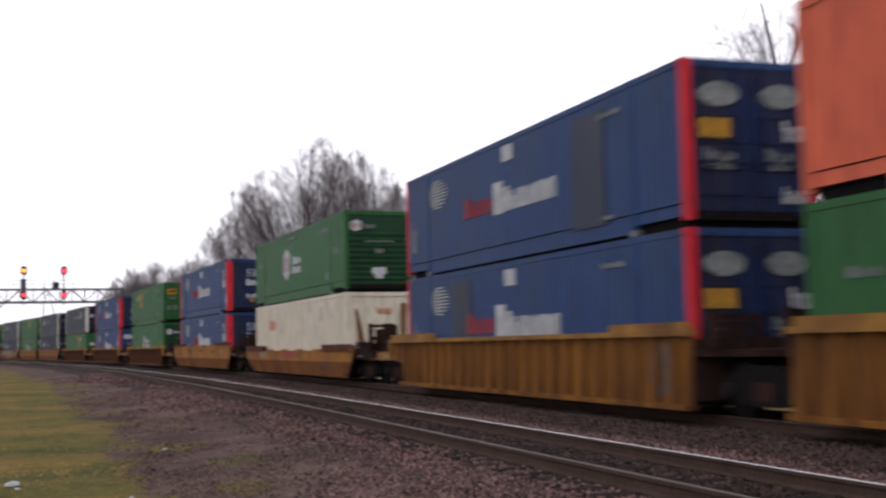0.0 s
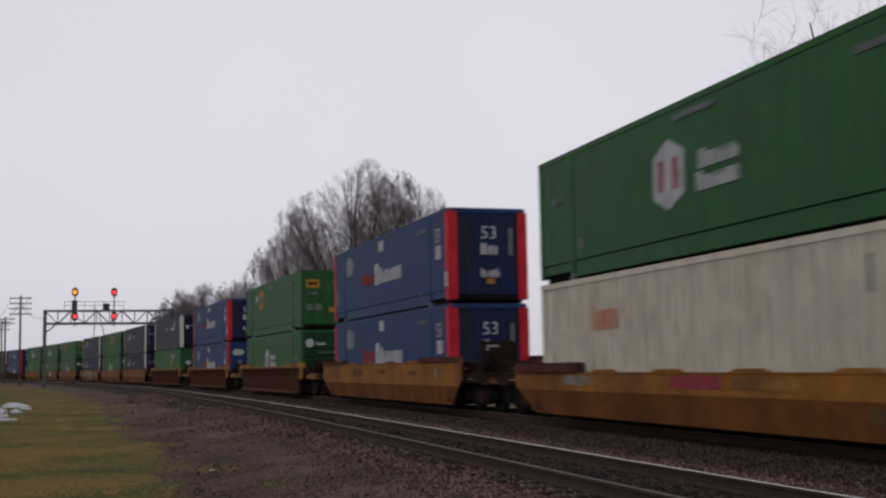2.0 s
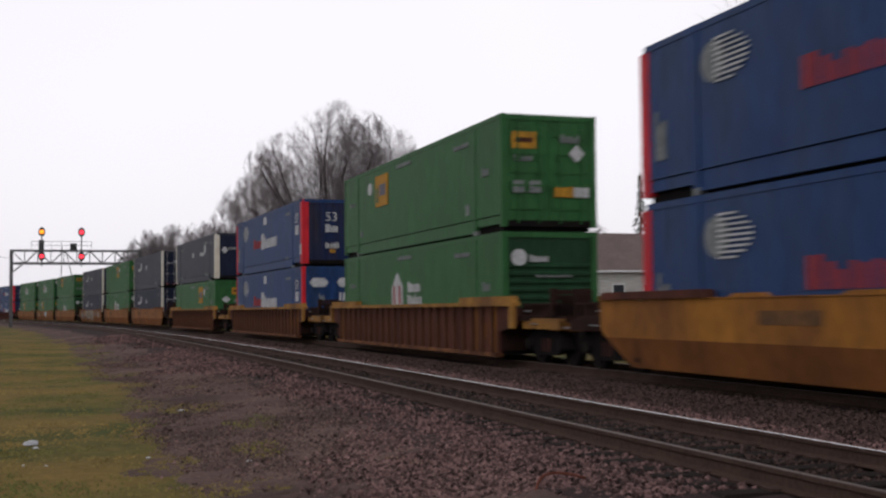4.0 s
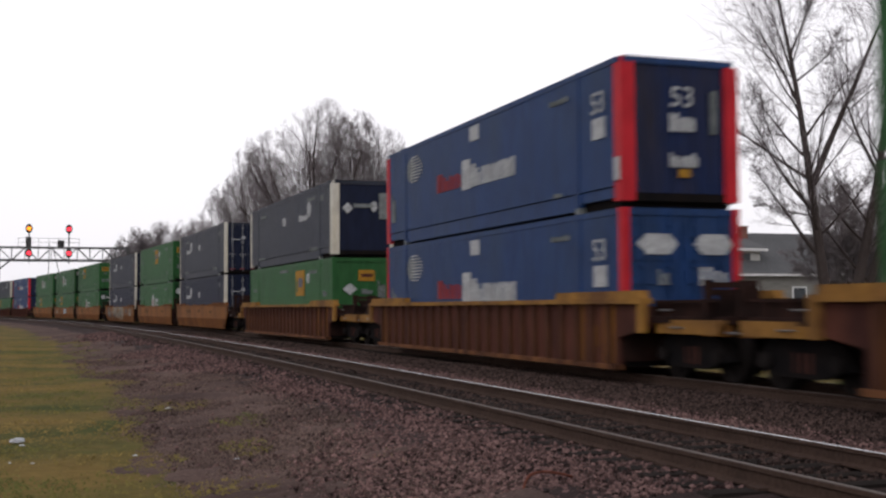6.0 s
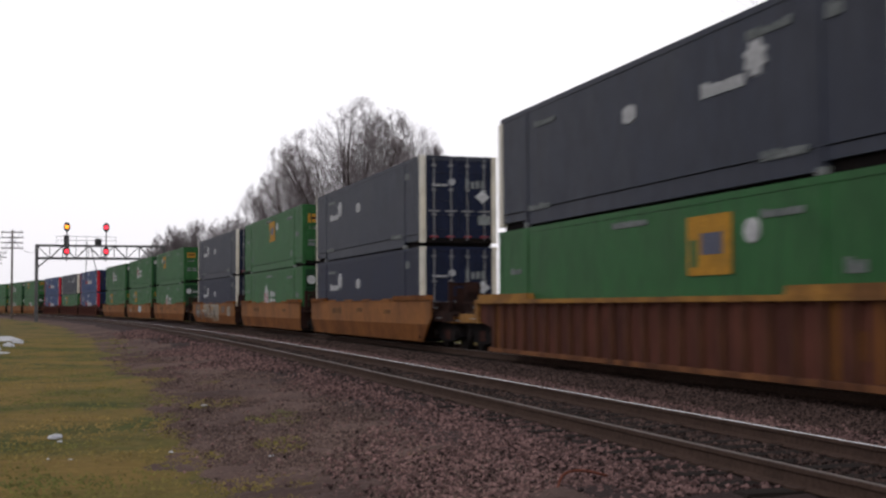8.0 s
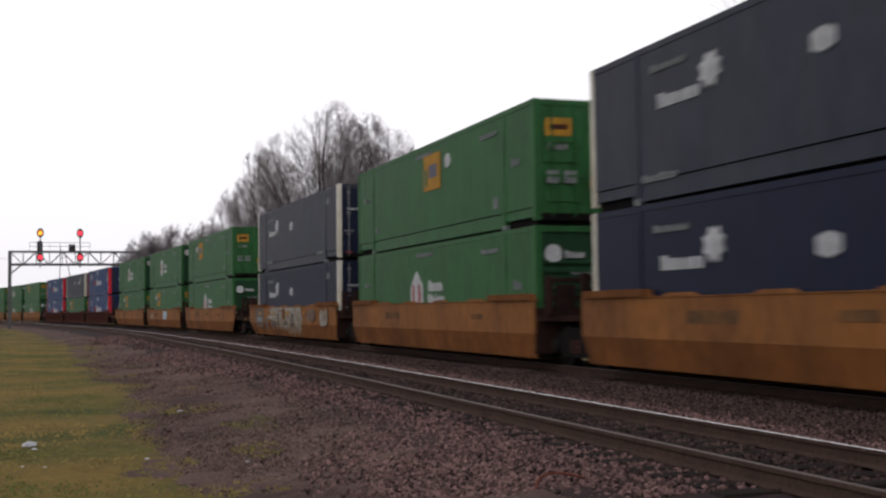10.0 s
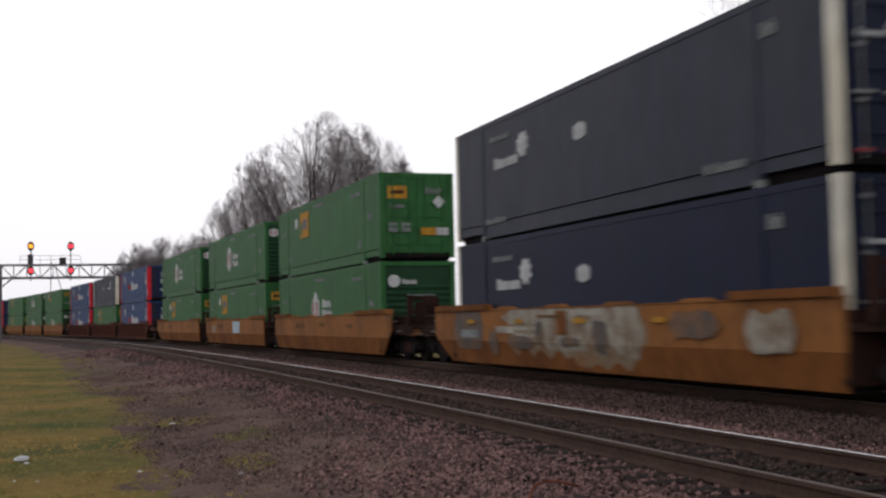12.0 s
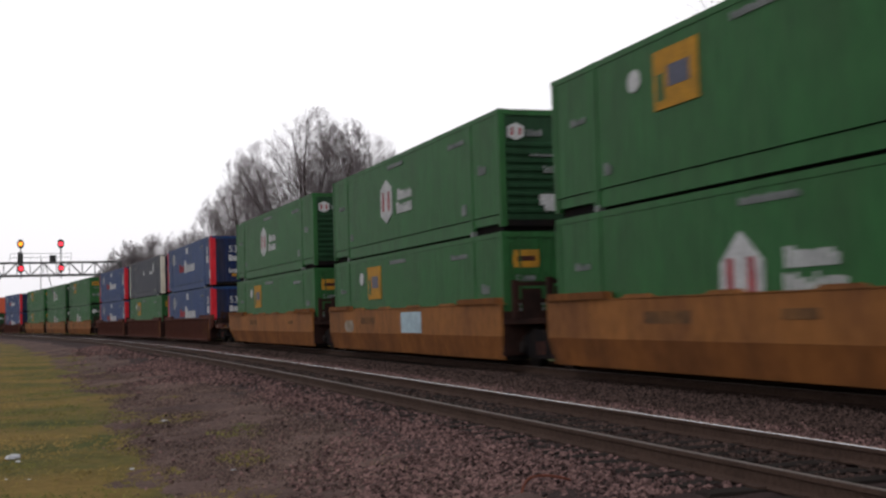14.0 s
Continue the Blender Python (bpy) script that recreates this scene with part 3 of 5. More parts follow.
POLES = [(-10.1, 180, 12.9, 4), (-14.4, 214, 11.4, 2), (-17.2, 246, 12.2, 3), (-21.2, 280, 12.0, 3)]
for x, y, h, n in POLES:
    build_pole(x, y, h, n)
wires = Geo()
for (xa, ya, ha, _), (xb, yb, hb, _) in zip(POLES, POLES[1:]):
    for off in (-1.2, 0.3, 1.2):
        last = None
        for i in range(9):
            t = i / 8
            p = (xa + (xb - xa) * t + off, ya + (yb - ya) * t, (ha - 0.6) * (1 - t) + (hb - 0.6) * t - 2.4 * t * (1 - t))
            if last:
                wires.tube(last, p, 0.025, n=4)
            last = p
drop = None
for i in range(9):
    t = i / 8
    p = (-10.1 + 4.6 * t, 180 - 35 * t, 11.3 - 3.6 * t - 3.2 * t * (1 - t))
    if drop:
        wires.tube(drop, p, 0.025, n=4)
    drop = p
tagged(new("overhead_wires", wires.mesh("overhead_wires", SIGNAL_BLACK)), "thin black wires strung between the utility poles", "wires")


# ---- containers ----
LENGTH, WIDE, HIGH = 16.15, 2.59, 2.94


SQUARE = [(-0.5, -0.5), (0.5, -0.5), (0.5, 0.5), (-0.5, 0.5)]
HEX = [(0, -0.5), (0.5, -0.3), (0.5, 0.3), (0, 0.5), (-0.5, 0.3), (-0.5, -0.3)]
HOUSE = [(-0.5, -0.5), (0.5, -0.5), (0.5, 0.15), (0, 0.5), (-0.5, 0.15)]
DIAMOND = [(0, -0.5), (0.5, 0), (0, 0.5), (-0.5, 0)]
DISC = [(0.5 * math.cos(i * math.pi / 8), 0.5 * math.sin(i * math.pi / 8)) for i in range(16)]


def mark(parent, name, mat, face, a, z, w, h, outline=SQUARE, label="", proud=0.0):
    """A flat marking on a container: on its 'side', a metres behind the front corner, or on its 'front', a metres from the middle."""
    g = Geo()
    if face == "side":
        y = -LENGTH / 2 + a
        g.prism([(y + p * w, z + q * h) for p, q in outline], -WIDE / 2 - 0.012 - proud, -WIDE / 2 + 0.02, "x")
    else:
        g.prism([(a + p * w, z + q * h) for p, q in outline], -LENGTH / 2 - 0.018 - proud, -LENGTH / 2 + 0.06, "y")
    return part(name, g, mat, parent, label)


def word(parent, mat, face, a, z, w, h, n, seed, label=""):
    """A worn painted word that cannot be read: a row of plain bars."""
    rng, g = random.Random(seed), Geo()
    flip = -1 if face == "side" else 1

    def bar(x0, x1, z0, z1):
        x0, x1 = sorted((flip * x0, flip * x1))
        if face == "side":
            g.box(-WIDE / 2 - 0.012, -WIDE / 2 + 0.02, -LENGTH / 2 + a + x0, -LENGTH / 2 + a + x1, z0, z1)
        else:
            g.box(a + x0, a + x1, -LENGTH / 2 - 0.018, -LENGTH / 2 + 0.06, z0, z1)

    step, low = w / n, z - h / 2
    for i in range(n):
        left = -w / 2 + i * step + step * 0.08
        wide = step * rng.uniform(0.7, 0.86)
        tall = h * (1.0 if i == 0 or rng.random() < 0.15 else 0.78)
        stroke = wide * rng.uniform(0.34, 0.42)
        bar(left, left + stroke, low, low + tall)
        bar(left + wide - stroke, left + wide, low, low + tall * rng.choice((1.0, 0.9, 0.7)))
    return part("marking", g, mat, parent, label)


def digits_mesh(text, size):
    curve = bpy.data.curves.new("digits", "FONT")
    curve.body, curve.size, curve.extrude, curve.align_x, curve.align_y = text, size, 0.006, "CENTER", "CENTER"
    ob = new("digits", curve)
    me = bpy.data.meshes.new_from_object(ob.evaluated_get(bpy.context.evaluated_depsgraph_get()))
    bpy.data.objects.remove(ob)
    me.materials.clear()
    me.materials.append(WHITE)
    return me


DIGITS = {}


def digits(parent, text, size, face, a, z):
    if (text, size) not in DIGITS:
        DIGITS[text, size] = digits_mesh(text, size)
    if face == "side":
        m = Matrix(((0, 0, -1, -WIDE / 2 - 0.012), (-1, 0, 0, -LENGTH / 2 + a), (0, 1, 0, z), (0, 0, 0, 1)))
    else:
        m = Matrix(((1, 0, 0, a), (0, 0, -1, -LENGTH / 2 - 0.02), (0, 1, 0, z), (0, 0, 0, 1)))
    return part("length_number", DIGITS[text, size], WHITE, parent, "white painted number " + text, at=m)


def build_container(label, wall, posts, end, rail=None, end_mat=None, post_w=0.16, ribs=0.28, depth=0.007):
    c = thing("container", label, "container", "stacked containers")
    x, y = WIDE / 2, LENGTH / 2
    rail = rail or wall
    end_mat = end_mat or wall
    rods = STEEL if wall in (NAVY, SLATE) else end_mat
    # corrugated side sheets
    for s in (-1, 1):
        g = Geo()
        edge, k = [], 0
        yy = -y + 0.12
        while yy < y - 0.12 - ribs:
            edge += [(yy, 0), (yy + ribs * 0.55, 0), (yy + ribs * 0.65, depth), (yy + ribs * 0.9, depth)]
            yy += ribs
        edge.append((y - 0.12, 0))
        n = len(edge)
        g.v = [(s * (x - 0.012 - b), a, z) for z in (0.44, HIGH - 0.1) for a, b in edge]
        g.f = [(i, i + 1, n + i + 1, n + i) for i in range(n - 1)]
        part("side_wall", g, wall, c)
        part("top_rail", Geo().box(min(s * x, s * (x - 0.07)), max(s * x, s * (x - 0.07)), -y + 0.16, y - 0.16, HIGH - 0.12, HIGH), rail, c)
        rail_x = sorted((s * (x - 0.028), s * (x - 0.1)))
        part("bottom_rail", Geo().box(*rail_x, -y + 2.08, y - 2.08, 0.09, 0.405), rail, c)
        part("rail_lip", Geo().box(*sorted((s * (x - 0.005), s * (x - 0.06))), -y + 2.08, y - 2.08, 0.06, 0.092), rail, c)
        for e in (-1, 1):
            part("end_rail", Geo().box(*rail_x, *sorted((e * (y - post_w), e * (y - 1.88))), 0.2, 0.405), rail, c)
        part("sheet_flange", Geo().box(*sorted((s * x, s * (x - 0.05))), -y + 0.16, y - 0.16, 0.428, 0.45), rail, c)
        for e in (-1, 1):
            px, py = s * (x - post_w / 2), e * (y - post_w / 2)
            post = part("corner_post", Geo().box(px - post_w / 2 - 0.004, px + post_w / 2 + 0.004, py - post_w / 2 - 0.004, py + post_w / 2 + 0.004, 0.12, HIGH - 0.12), posts, c)
            part("corner_casting", Geo().box(px - 0.09, px + 0.09, py - 0.09, py + 0.09, HIGH - 0.12, HIGH + 0.006), posts, post)
            iy = e * (y - 1.98)
            ip = part("lift_post", Geo().box(min(s * (x + 0.006), s * (x - 0.12)), max(s * (x + 0.006), s * (x - 0.12)), iy - 0.1, iy + 0.1, 0.12, HIGH - 0.12), wall, c)
            part("lift_casting", Geo().box(min(s * (x + 0.008), s * (x - 0.16)), max(s * (x + 0.008), s * (x - 0.16)), iy - 0.09, iy + 0.09, HIGH - 0.12, HIGH + 0.004), wall, ip)
            part("foot_casting", Geo().box(min(s * (x + 0.004), s * (x - 0.16)), max(s * (x + 0.004), s * (x - 0.16)), iy - 0.09, iy + 0.09, 0.0, 0.12), FADED, ip)
    part("roof", Geo().box(-x + 0.07, x - 0.07, -y + 0.1, y - 0.1, HIGH - 0.06, HIGH - 0.02), wall, c)
    # reaches up to 0.46 as a black backing that colours in the groove's shade
    part("floor_frame", Geo().box(-x + 0.13, x - 0.13, -y + 0.16, y - 0.16, 0.02, 0.46), BLACK, c)
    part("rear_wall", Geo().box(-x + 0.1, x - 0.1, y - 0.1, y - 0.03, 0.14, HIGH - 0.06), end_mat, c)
    part("header", Geo().box(-x + 0.1, x - 0.1, -y, -y + 0.12, HIGH - 0.14, HIGH), rail, c)
    part("threshold", Geo().box(-x + 0.1, x - 0.1, -y, -y + 0.12, 0.12, 0.28), BLACK, c)
    if end == "doors":
        for s in (-1, 1):
            door = part("door", Geo().box(min(s * 0.01, s * (x - post_w)), max(s * 0.01, s * (x - post_w)), -y + 0.03, -y + 0.09, 0.28, HIGH - 0.14), end_mat, c)
            for i in range(5):
                z = 0.55 + i * 0.46
                part("door_panel", Geo().box(min(s * 0.1, s * (x - post_w - 0.08)), max(s * 0.1, s * (x - post_w - 0.08)), -y - 0.004, -y + 0.03, z, z + 0.26), end_mat, door)
            for xx in (0.28, 0.86):
                rod = part("lock_rod", Geo().tube((s * xx, -y - 0.03, 0.2), (s * xx, -y - 0.03, HIGH - 0.08), 0.02, n=6), rods, door)
                part("rod_handle", Geo().box(s * xx - 0.2, s * xx + 0.2, -y - 0.06, -y - 0.03, 1.12, 1.17), rods, rod)
                for z in (0.3, 1.0, 1.8, 2.6):
                    part("rod_bracket", Geo().box(s * xx - 0.07, s * xx + 0.07, -y - 0.045, -y + 0.012, z, z + 0.06), rods, rod)
    else:
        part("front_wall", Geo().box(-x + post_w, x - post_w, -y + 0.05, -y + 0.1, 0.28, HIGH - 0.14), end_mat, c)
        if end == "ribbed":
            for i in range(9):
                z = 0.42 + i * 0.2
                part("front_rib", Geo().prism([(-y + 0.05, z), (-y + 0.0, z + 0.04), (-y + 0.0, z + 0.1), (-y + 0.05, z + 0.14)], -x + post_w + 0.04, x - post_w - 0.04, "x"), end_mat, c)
        elif end == "sheet":
            g = Geo()
            for i in range(8):
                a = -x + post_w + 0.06 + i * 0.28
                g.prism([(a, -y + 0.05), (a + 0.05, -y + 0.028), (a + 0.15, -y + 0.028), (a + 0.2, -y + 0.05)], 0.3, HIGH - 0.18, "z")
            part("front_corrugation", g, end_mat, c)
    return c


def blue_marks(c, front="plain", patch=None):
    globe = mark(c, "globe_mark", FADED, "side", 13.55, 2.2, 0.75, 0.7, DISC, "pale round mark with stripes")
    for k in range(9):
        z = 1.84 + k * 0.09
        h = math.sqrt(max(0.05, 1 - ((k - 4) / 4.6) ** 2))
        part("globe_stripe", Geo().box(-WIDE / 2 - 0.016, -WIDE / 2, -LENGTH / 2 + 13.4 - 0.95 * h, -LENGTH / 2 + 13.5, z - 0.018, z + 0.018), WHITE, globe)
    word(c, MARK_RED, "side", 10.1, 1.52, 2.0, 0.5, 4, 1, "red painted bars")
    mark(c, "marking", WHITE, "side", 8.72, 1.55, 0.6, 0.78)
    word(c, WHITE, "side", 6.85, 1.48, 3.05, 0.58, 8, 2, "white painted bars")
    mark(c, "square_mark", WHITE, "side", 8.1, 2.56, 0.62, 0.38)
    word(c, FADED, "side", 2.85, 2.5, 0.95, 0.13, 8, 3)
    word(c, FADED, "side", 2.97, 0.48, 0.45, 0.1, 4, 4)
    word(c, FADED, "side", 15.4, 1.2, 0.4, 0.9, 2, 5)
    if front == "plain":
        digits(c, "53", 0.62, "side", 0.98, 2.14)
        mark(c, "square_mark", WHITE, "side", 0.96, 1.64, 0.55, 0.42)
        digits(c, "53", 0.56, "front", 0.03, 2.16)
        word(c, WHITE, "front", 0.05, 1.68, 0.58, 0.36, 4, 6)
        word(c, WHITE, "front", 0.07, 0.94, 0.62, 0.28, 5, 7)
        mark(c, "yellow_mark", MARK_YELLOW, "front", 0.08, 0.68, 0.25, 0.16)
        word(c, FADED, "front", 0.76, 1.9, 0.16, 0.85, 1, 8)
        mark(c, "post_mark", WHITE, "side", 0.15, 0.75, 0.2, 0.45, proud=0.03)
    elif front == "hexes":
        digits(c, "53", 0.62, "side", 0.98, 2.14)
        mark(c, "square_mark", WHITE, "side", 0.96, 1.64, 0.55, 0.42)
        for x in (-0.55, 0.68):
            mark(c, "hex_mark", WHITE, "front", x, 2.24, 0.86, 0.4, [(q, p) for p, q in HEX], proud=0.03)
        word(c, WHITE, "front", 0.7, 1.62, 0.7, 0.36, 2, 9)
        word(c, FADED, "front", -0.4, 1.6, 0.3, 0.3, 2, 10)
    else:
        for x in (-0.62, 0.62):
            mark(c, "disc_mark", FADED, "front", x, 2.32, 0.8, 0.44, DISC, proud=0.03)
            word(c, FADED, "front", x, 1.2, 0.66, 0.4, 3, 11)
        mark(c, "orange_mark", MARK_YELLOW, "front", -0.72, 1.72, 0.6, 0.34, proud=0.03)
        word(c, WHITE, "front", 0.9, 1.72, 0.42, 0.38, 2, 12)
        word(c, WHITE, "front", 0.88, 0.58, 0.5, 0.3, 3, 13)
    if patch:
        mark(c, "repaired_panel", PATCH, "side", patch, 1.5, 1.5, 2.3, label="dark repainted side panel", proud=-0.006)
    return c


def hex_logo(c, a, z, w, h, front=False):
    logo = mark(c, "hex_logo", WHITE, "front" if front else "side", a, z, w, h, HEX, "white six-sided badge with red bars")
    for k in (-0.24, 0.24):
        g = Geo()
        if front:
            g.box(a + k * w - w * 0.08, a + k * w + w * 0.08, -LENGTH / 2 - 0.024, -LENGTH / 2, z - h * 0.22, z + h * 0.22)
        else:
            y = -LENGTH / 2 + a + k * w
            g.box(-WIDE / 2 - 0.018, -WIDE / 2, y - w * 0.08, y + w * 0.08, z - h * 0.22, z + h * 0.22)
        part("badge_bar", g, MARK_RED, logo)


def green_small(c):
    word(c, FADED, "side", 3.0, 2.5, 1.2, 0.15, 9, 20)
    word(c, FADED, "side", 8.4, 2.66, 1.6, 0.14, 12, 21)
    mark(c, "marking", FADED, "side", 2.5, 0.72, 0.28, 0.28)
    word(c, FADED, "side", 1.16, 1.6, 0.5, 0.24, 3, 22)
    word(c, FADED, "side", 13.63, 0.78, 0.32, 0.24, 2, 23)
    word(c, FADED, "side", 14.9, 1.9, 0.7, 0.16, 4, 24)


def green_badge(c):
    """Tall badge on the side, small badge on a ribbed front."""
    green_small(c)
    hex_logo(c, 9.4, 1.62, 1.2, 1.36)
    word(c, WHITE, "side", 7.55, 1.72, 1.4, 0.34, 5, 25)
    word(c, WHITE, "side", 7.6, 1.32, 1.5, 0.34, 6, 26)
    hex_logo(c, -0.85, 2.4, 0.42, 0.42, True)
    word(c, FADED, "front", -0.36, 2.38, 0.4, 0.16, 5, 27)
    word(c, FADED, "front", 0.05, 1.84, 1.1, 0.07, 14, 28)
    word(c, FADED, "front", 0.03, 1.5, 0.36, 0.18, 3, 29)
    mark(c, "marking", WHITE, "front", 0.0, 0.76, 0.54, 0.26)
    mark(c, "marking", WHITE, "front", 0.0, 0.56, 0.3, 0.16)
    return c


def green_gable(c):
    """A white gabled badge that stands low on the side."""
    green_small(c)
    logo = mark(c, "house_badge", WHITE, "side", 9.2, 1.5, 1.2, 1.4, HOUSE, "white gabled badge with red bars")
    for k in (-0.25, 0.25):
        y = -LENGTH / 2 + 9.2 + k * 1.2
        part("badge_bar", Geo().box(-WIDE / 2 - 0.018, -WIDE / 2, y - 0.1, y + 0.1, 1.22, 1.78), MARK_RED, logo)
    word(c, WHITE, "side", 7.4, 1.72, 1.3, 0.32, 5, 30)
    word(c, WHITE, "side", 7.35, 1.32, 1.5, 0.34, 6, 31)
    mark(c, "disc_mark", WHITE, "front", -0.85, 2.3, 0.42, 0.42, DISC)
    word(c, WHITE, "front", -0.3, 2.28, 0.5, 0.18, 5, 32)
    word(c, FADED, "front", 0.1, 1.84, 1.0, 0.07, 12, 33)
    return c


def yellow_logo(c, face, a, z, w, h):
    logo = mark(c, "yellow_panel", MARK_YELLOW, face, a, z, w, h, label="yellow square badge with blue bars")
    p = -LENGTH / 2 + a
    if face == "side":
        part("badge_bar", Geo().box(-WIDE / 2 - 0.018, -WIDE / 2, p - w * 0.32, p + w * 0.16, z - h * 0.16, z + h * 0.2), MARK_BLUE, logo)
        part("badge_bar", Geo().box(-WIDE / 2 - 0.018, -WIDE / 2, p + w * 0.26, p + w * 0.42, z - h * 0.36, z + h * 0.1), GREEN, logo)
    else:
        part("badge_bar", Geo().box(a - w * 0.36, a + w * 0.36, -LENGTH / 2 - 0.024, -LENGTH / 2, z - h * 0.15, z + h * 0.15), RUST, logo)


def green_yellow(c, a=10.97, front="doors"):
    green_small(c)
    yellow_logo(c, "side", a, 2.08, 1.5, 1.05)
    mark(c, "disc_mark", WHITE, "side", a + (1.5 if a > 8 else -1.4), 2.25, 0.48, 0.42, DISC)
    if front == "doors":
        yellow_logo(c, "front", -0.68, 2.29, 0.66, 0.42)
        mark(c, "yellow_mark", MARK_YELLOW, "front", 0.38, 1.0, 0.5, 0.26, proud=0.03)
        mark(c, "marking", WHITE, "front", 0.86, 1.0, 0.42, 0.26, proud=0.03)
        mark(c, "diamond_mark", WHITE, "front", 0.75, 1.98, 0.44, 0.44, DIAMOND, proud=0.03)
        word(c, FADED, "front", 0.6, 2.36, 0.6, 0.22, 4, 34)
        word(c, FADED, "front", -0.7, 1.84, 0.5, 0.16, 4, 35)
        for x in (-0.85, -0.4):
            mark(c, "marking", FADED, "front", x, 1.12, 0.3, 0.3, proud=0.03)
    else:
        mark(c, "diamond_mark", WHITE, "front", -0.6, 1.75, 0.56, 0.44, DIAMOND)
        yellow_logo(c, "front", 0.06, 2.27, 0.62, 0.42)
        word(c, FADED, "front", 0.08, 1.66, 0.42, 0.2, 4, 36)
        word(c, FADED, "front", 0.66, 1.74, 0.3, 0.66, 2, 37)
    return c


def key_mark(c, face, a, z, w, h):
    """A pale long mark that ends in a ring."""
    s = 1 if face == "front" else -1
    word(c, WHITE, face, a - s * w * 0.14, z - h * 0.2, w * 0.6, h * 0.34, 5, 40)
    ring = [(0.5 * math.cos(i * math.pi / 8) * (1 if i % 2 else 0.72), 0.5 * math.sin(i * math.pi / 8) * (1 if i % 2 else 0.72)) for i in range(16)]
    mark(c, "ring_mark", WHITE, face, a + s * w * 0.3, z + h * 0.12, w * 0.3, h * 0.85, ring)


def dark_marks(c, kind):
    mark(c, "octagon_mark", WHITE, "side", 8.35, 1.9, 0.55, 0.4, HEX)
    word(c, FADED, "side", 12.9, 2.46, 1.3, 0.15, 9, 41)
    word(c, FADED, "side", 2.9, 0.46, 1.3, 0.17, 8, 42)
    word(c, FADED, "side", 13.3, 0.46, 1.3, 0.15, 8, 43)
    word(c, FADED, "side", 1.55, 2.4, 0.42, 0.24, 3, 44)
    if kind == "plain":
        key_mark(c, "side", 4.4, 2.0, 2.4, 0.8)
        word(c, FADED, "side", 3.3, 2.5, 1.3, 0.16, 8, 45)
        mark(c, "diamond_mark", WHITE, "front", -0.68, 1.88, 0.42, 0.42, DIAMOND)
        mark(c, "marking", FADED, "front", -0.06, 1.98, 0.8, 0.14)
        mark(c, "ring_mark", WHITE, "front", 0.36, 1.96, 0.26, 0.4, DISC)
        mark(c, "grey_panel", FADED, "front", 0.74, 1.98, 0.34, 1.0)
    else:
        key_mark(c, "side", 12.2, 1.98, 2.5, 0.78)
        key_mark(c, "front", -0.52, 2.06, 0.9, 0.3)
        word(c, FADED, "front", 0.55, 2.06, 0.72, 0.32, 2, 46)
        mark(c, "diamond_mark", WHITE, "front", 0.8, 1.62, 0.5, 0.42, DIAMOND, proud=0.03)
        for x in (-0.85, -0.3, 0.3, 0.85):
            mark(c, "reflector", MARK_RED, "front", x, 0.32, 0.24, 0.05, proud=0.03)
        mark(c, "marking", FADED, "front", 0.85, 0.86, 0.4, 0.3, proud=0.03)
    return c


def cream_marks(c):
    word(c, MARK_ORANGE, "side", 12.5, 2.05, 1.3, 0.55, 4, 50, "faded orange painted bars")
    word(c, FADED, "side", 3.5, 2.25, 0.12, 0.55, 1, 51)
    word(c, MARK_ORANGE, "front", 0.15, 2.3, 0.62, 0.26, 4, 52)
    word(c, MARK_ORANGE, "front", -0.1, 1.22, 0.4, 0.13, 4, 53)
    mark(c, "rust_streak", RUST_STREAK, "front", -0.66, 1.35, 0.55, 2.0, [(-0.5, 0.5), (-0.36, 0.5), (0.0, 0.1), (0.5, -0.5), (-0.1, -0.5), (-0.3, 0.0)], "brown rust streak")
    mark(c, "rust_streak", RUST_STREAK, "front", 0.9, 1.6, 0.26, 1.9, [(-0.4, 0.5), (0.5, 0.5), (0.3, -0.1), (0.45, -0.5), (-0.3, -0.5), (-0.5, 0.0)], "brown rust streak")
    return c


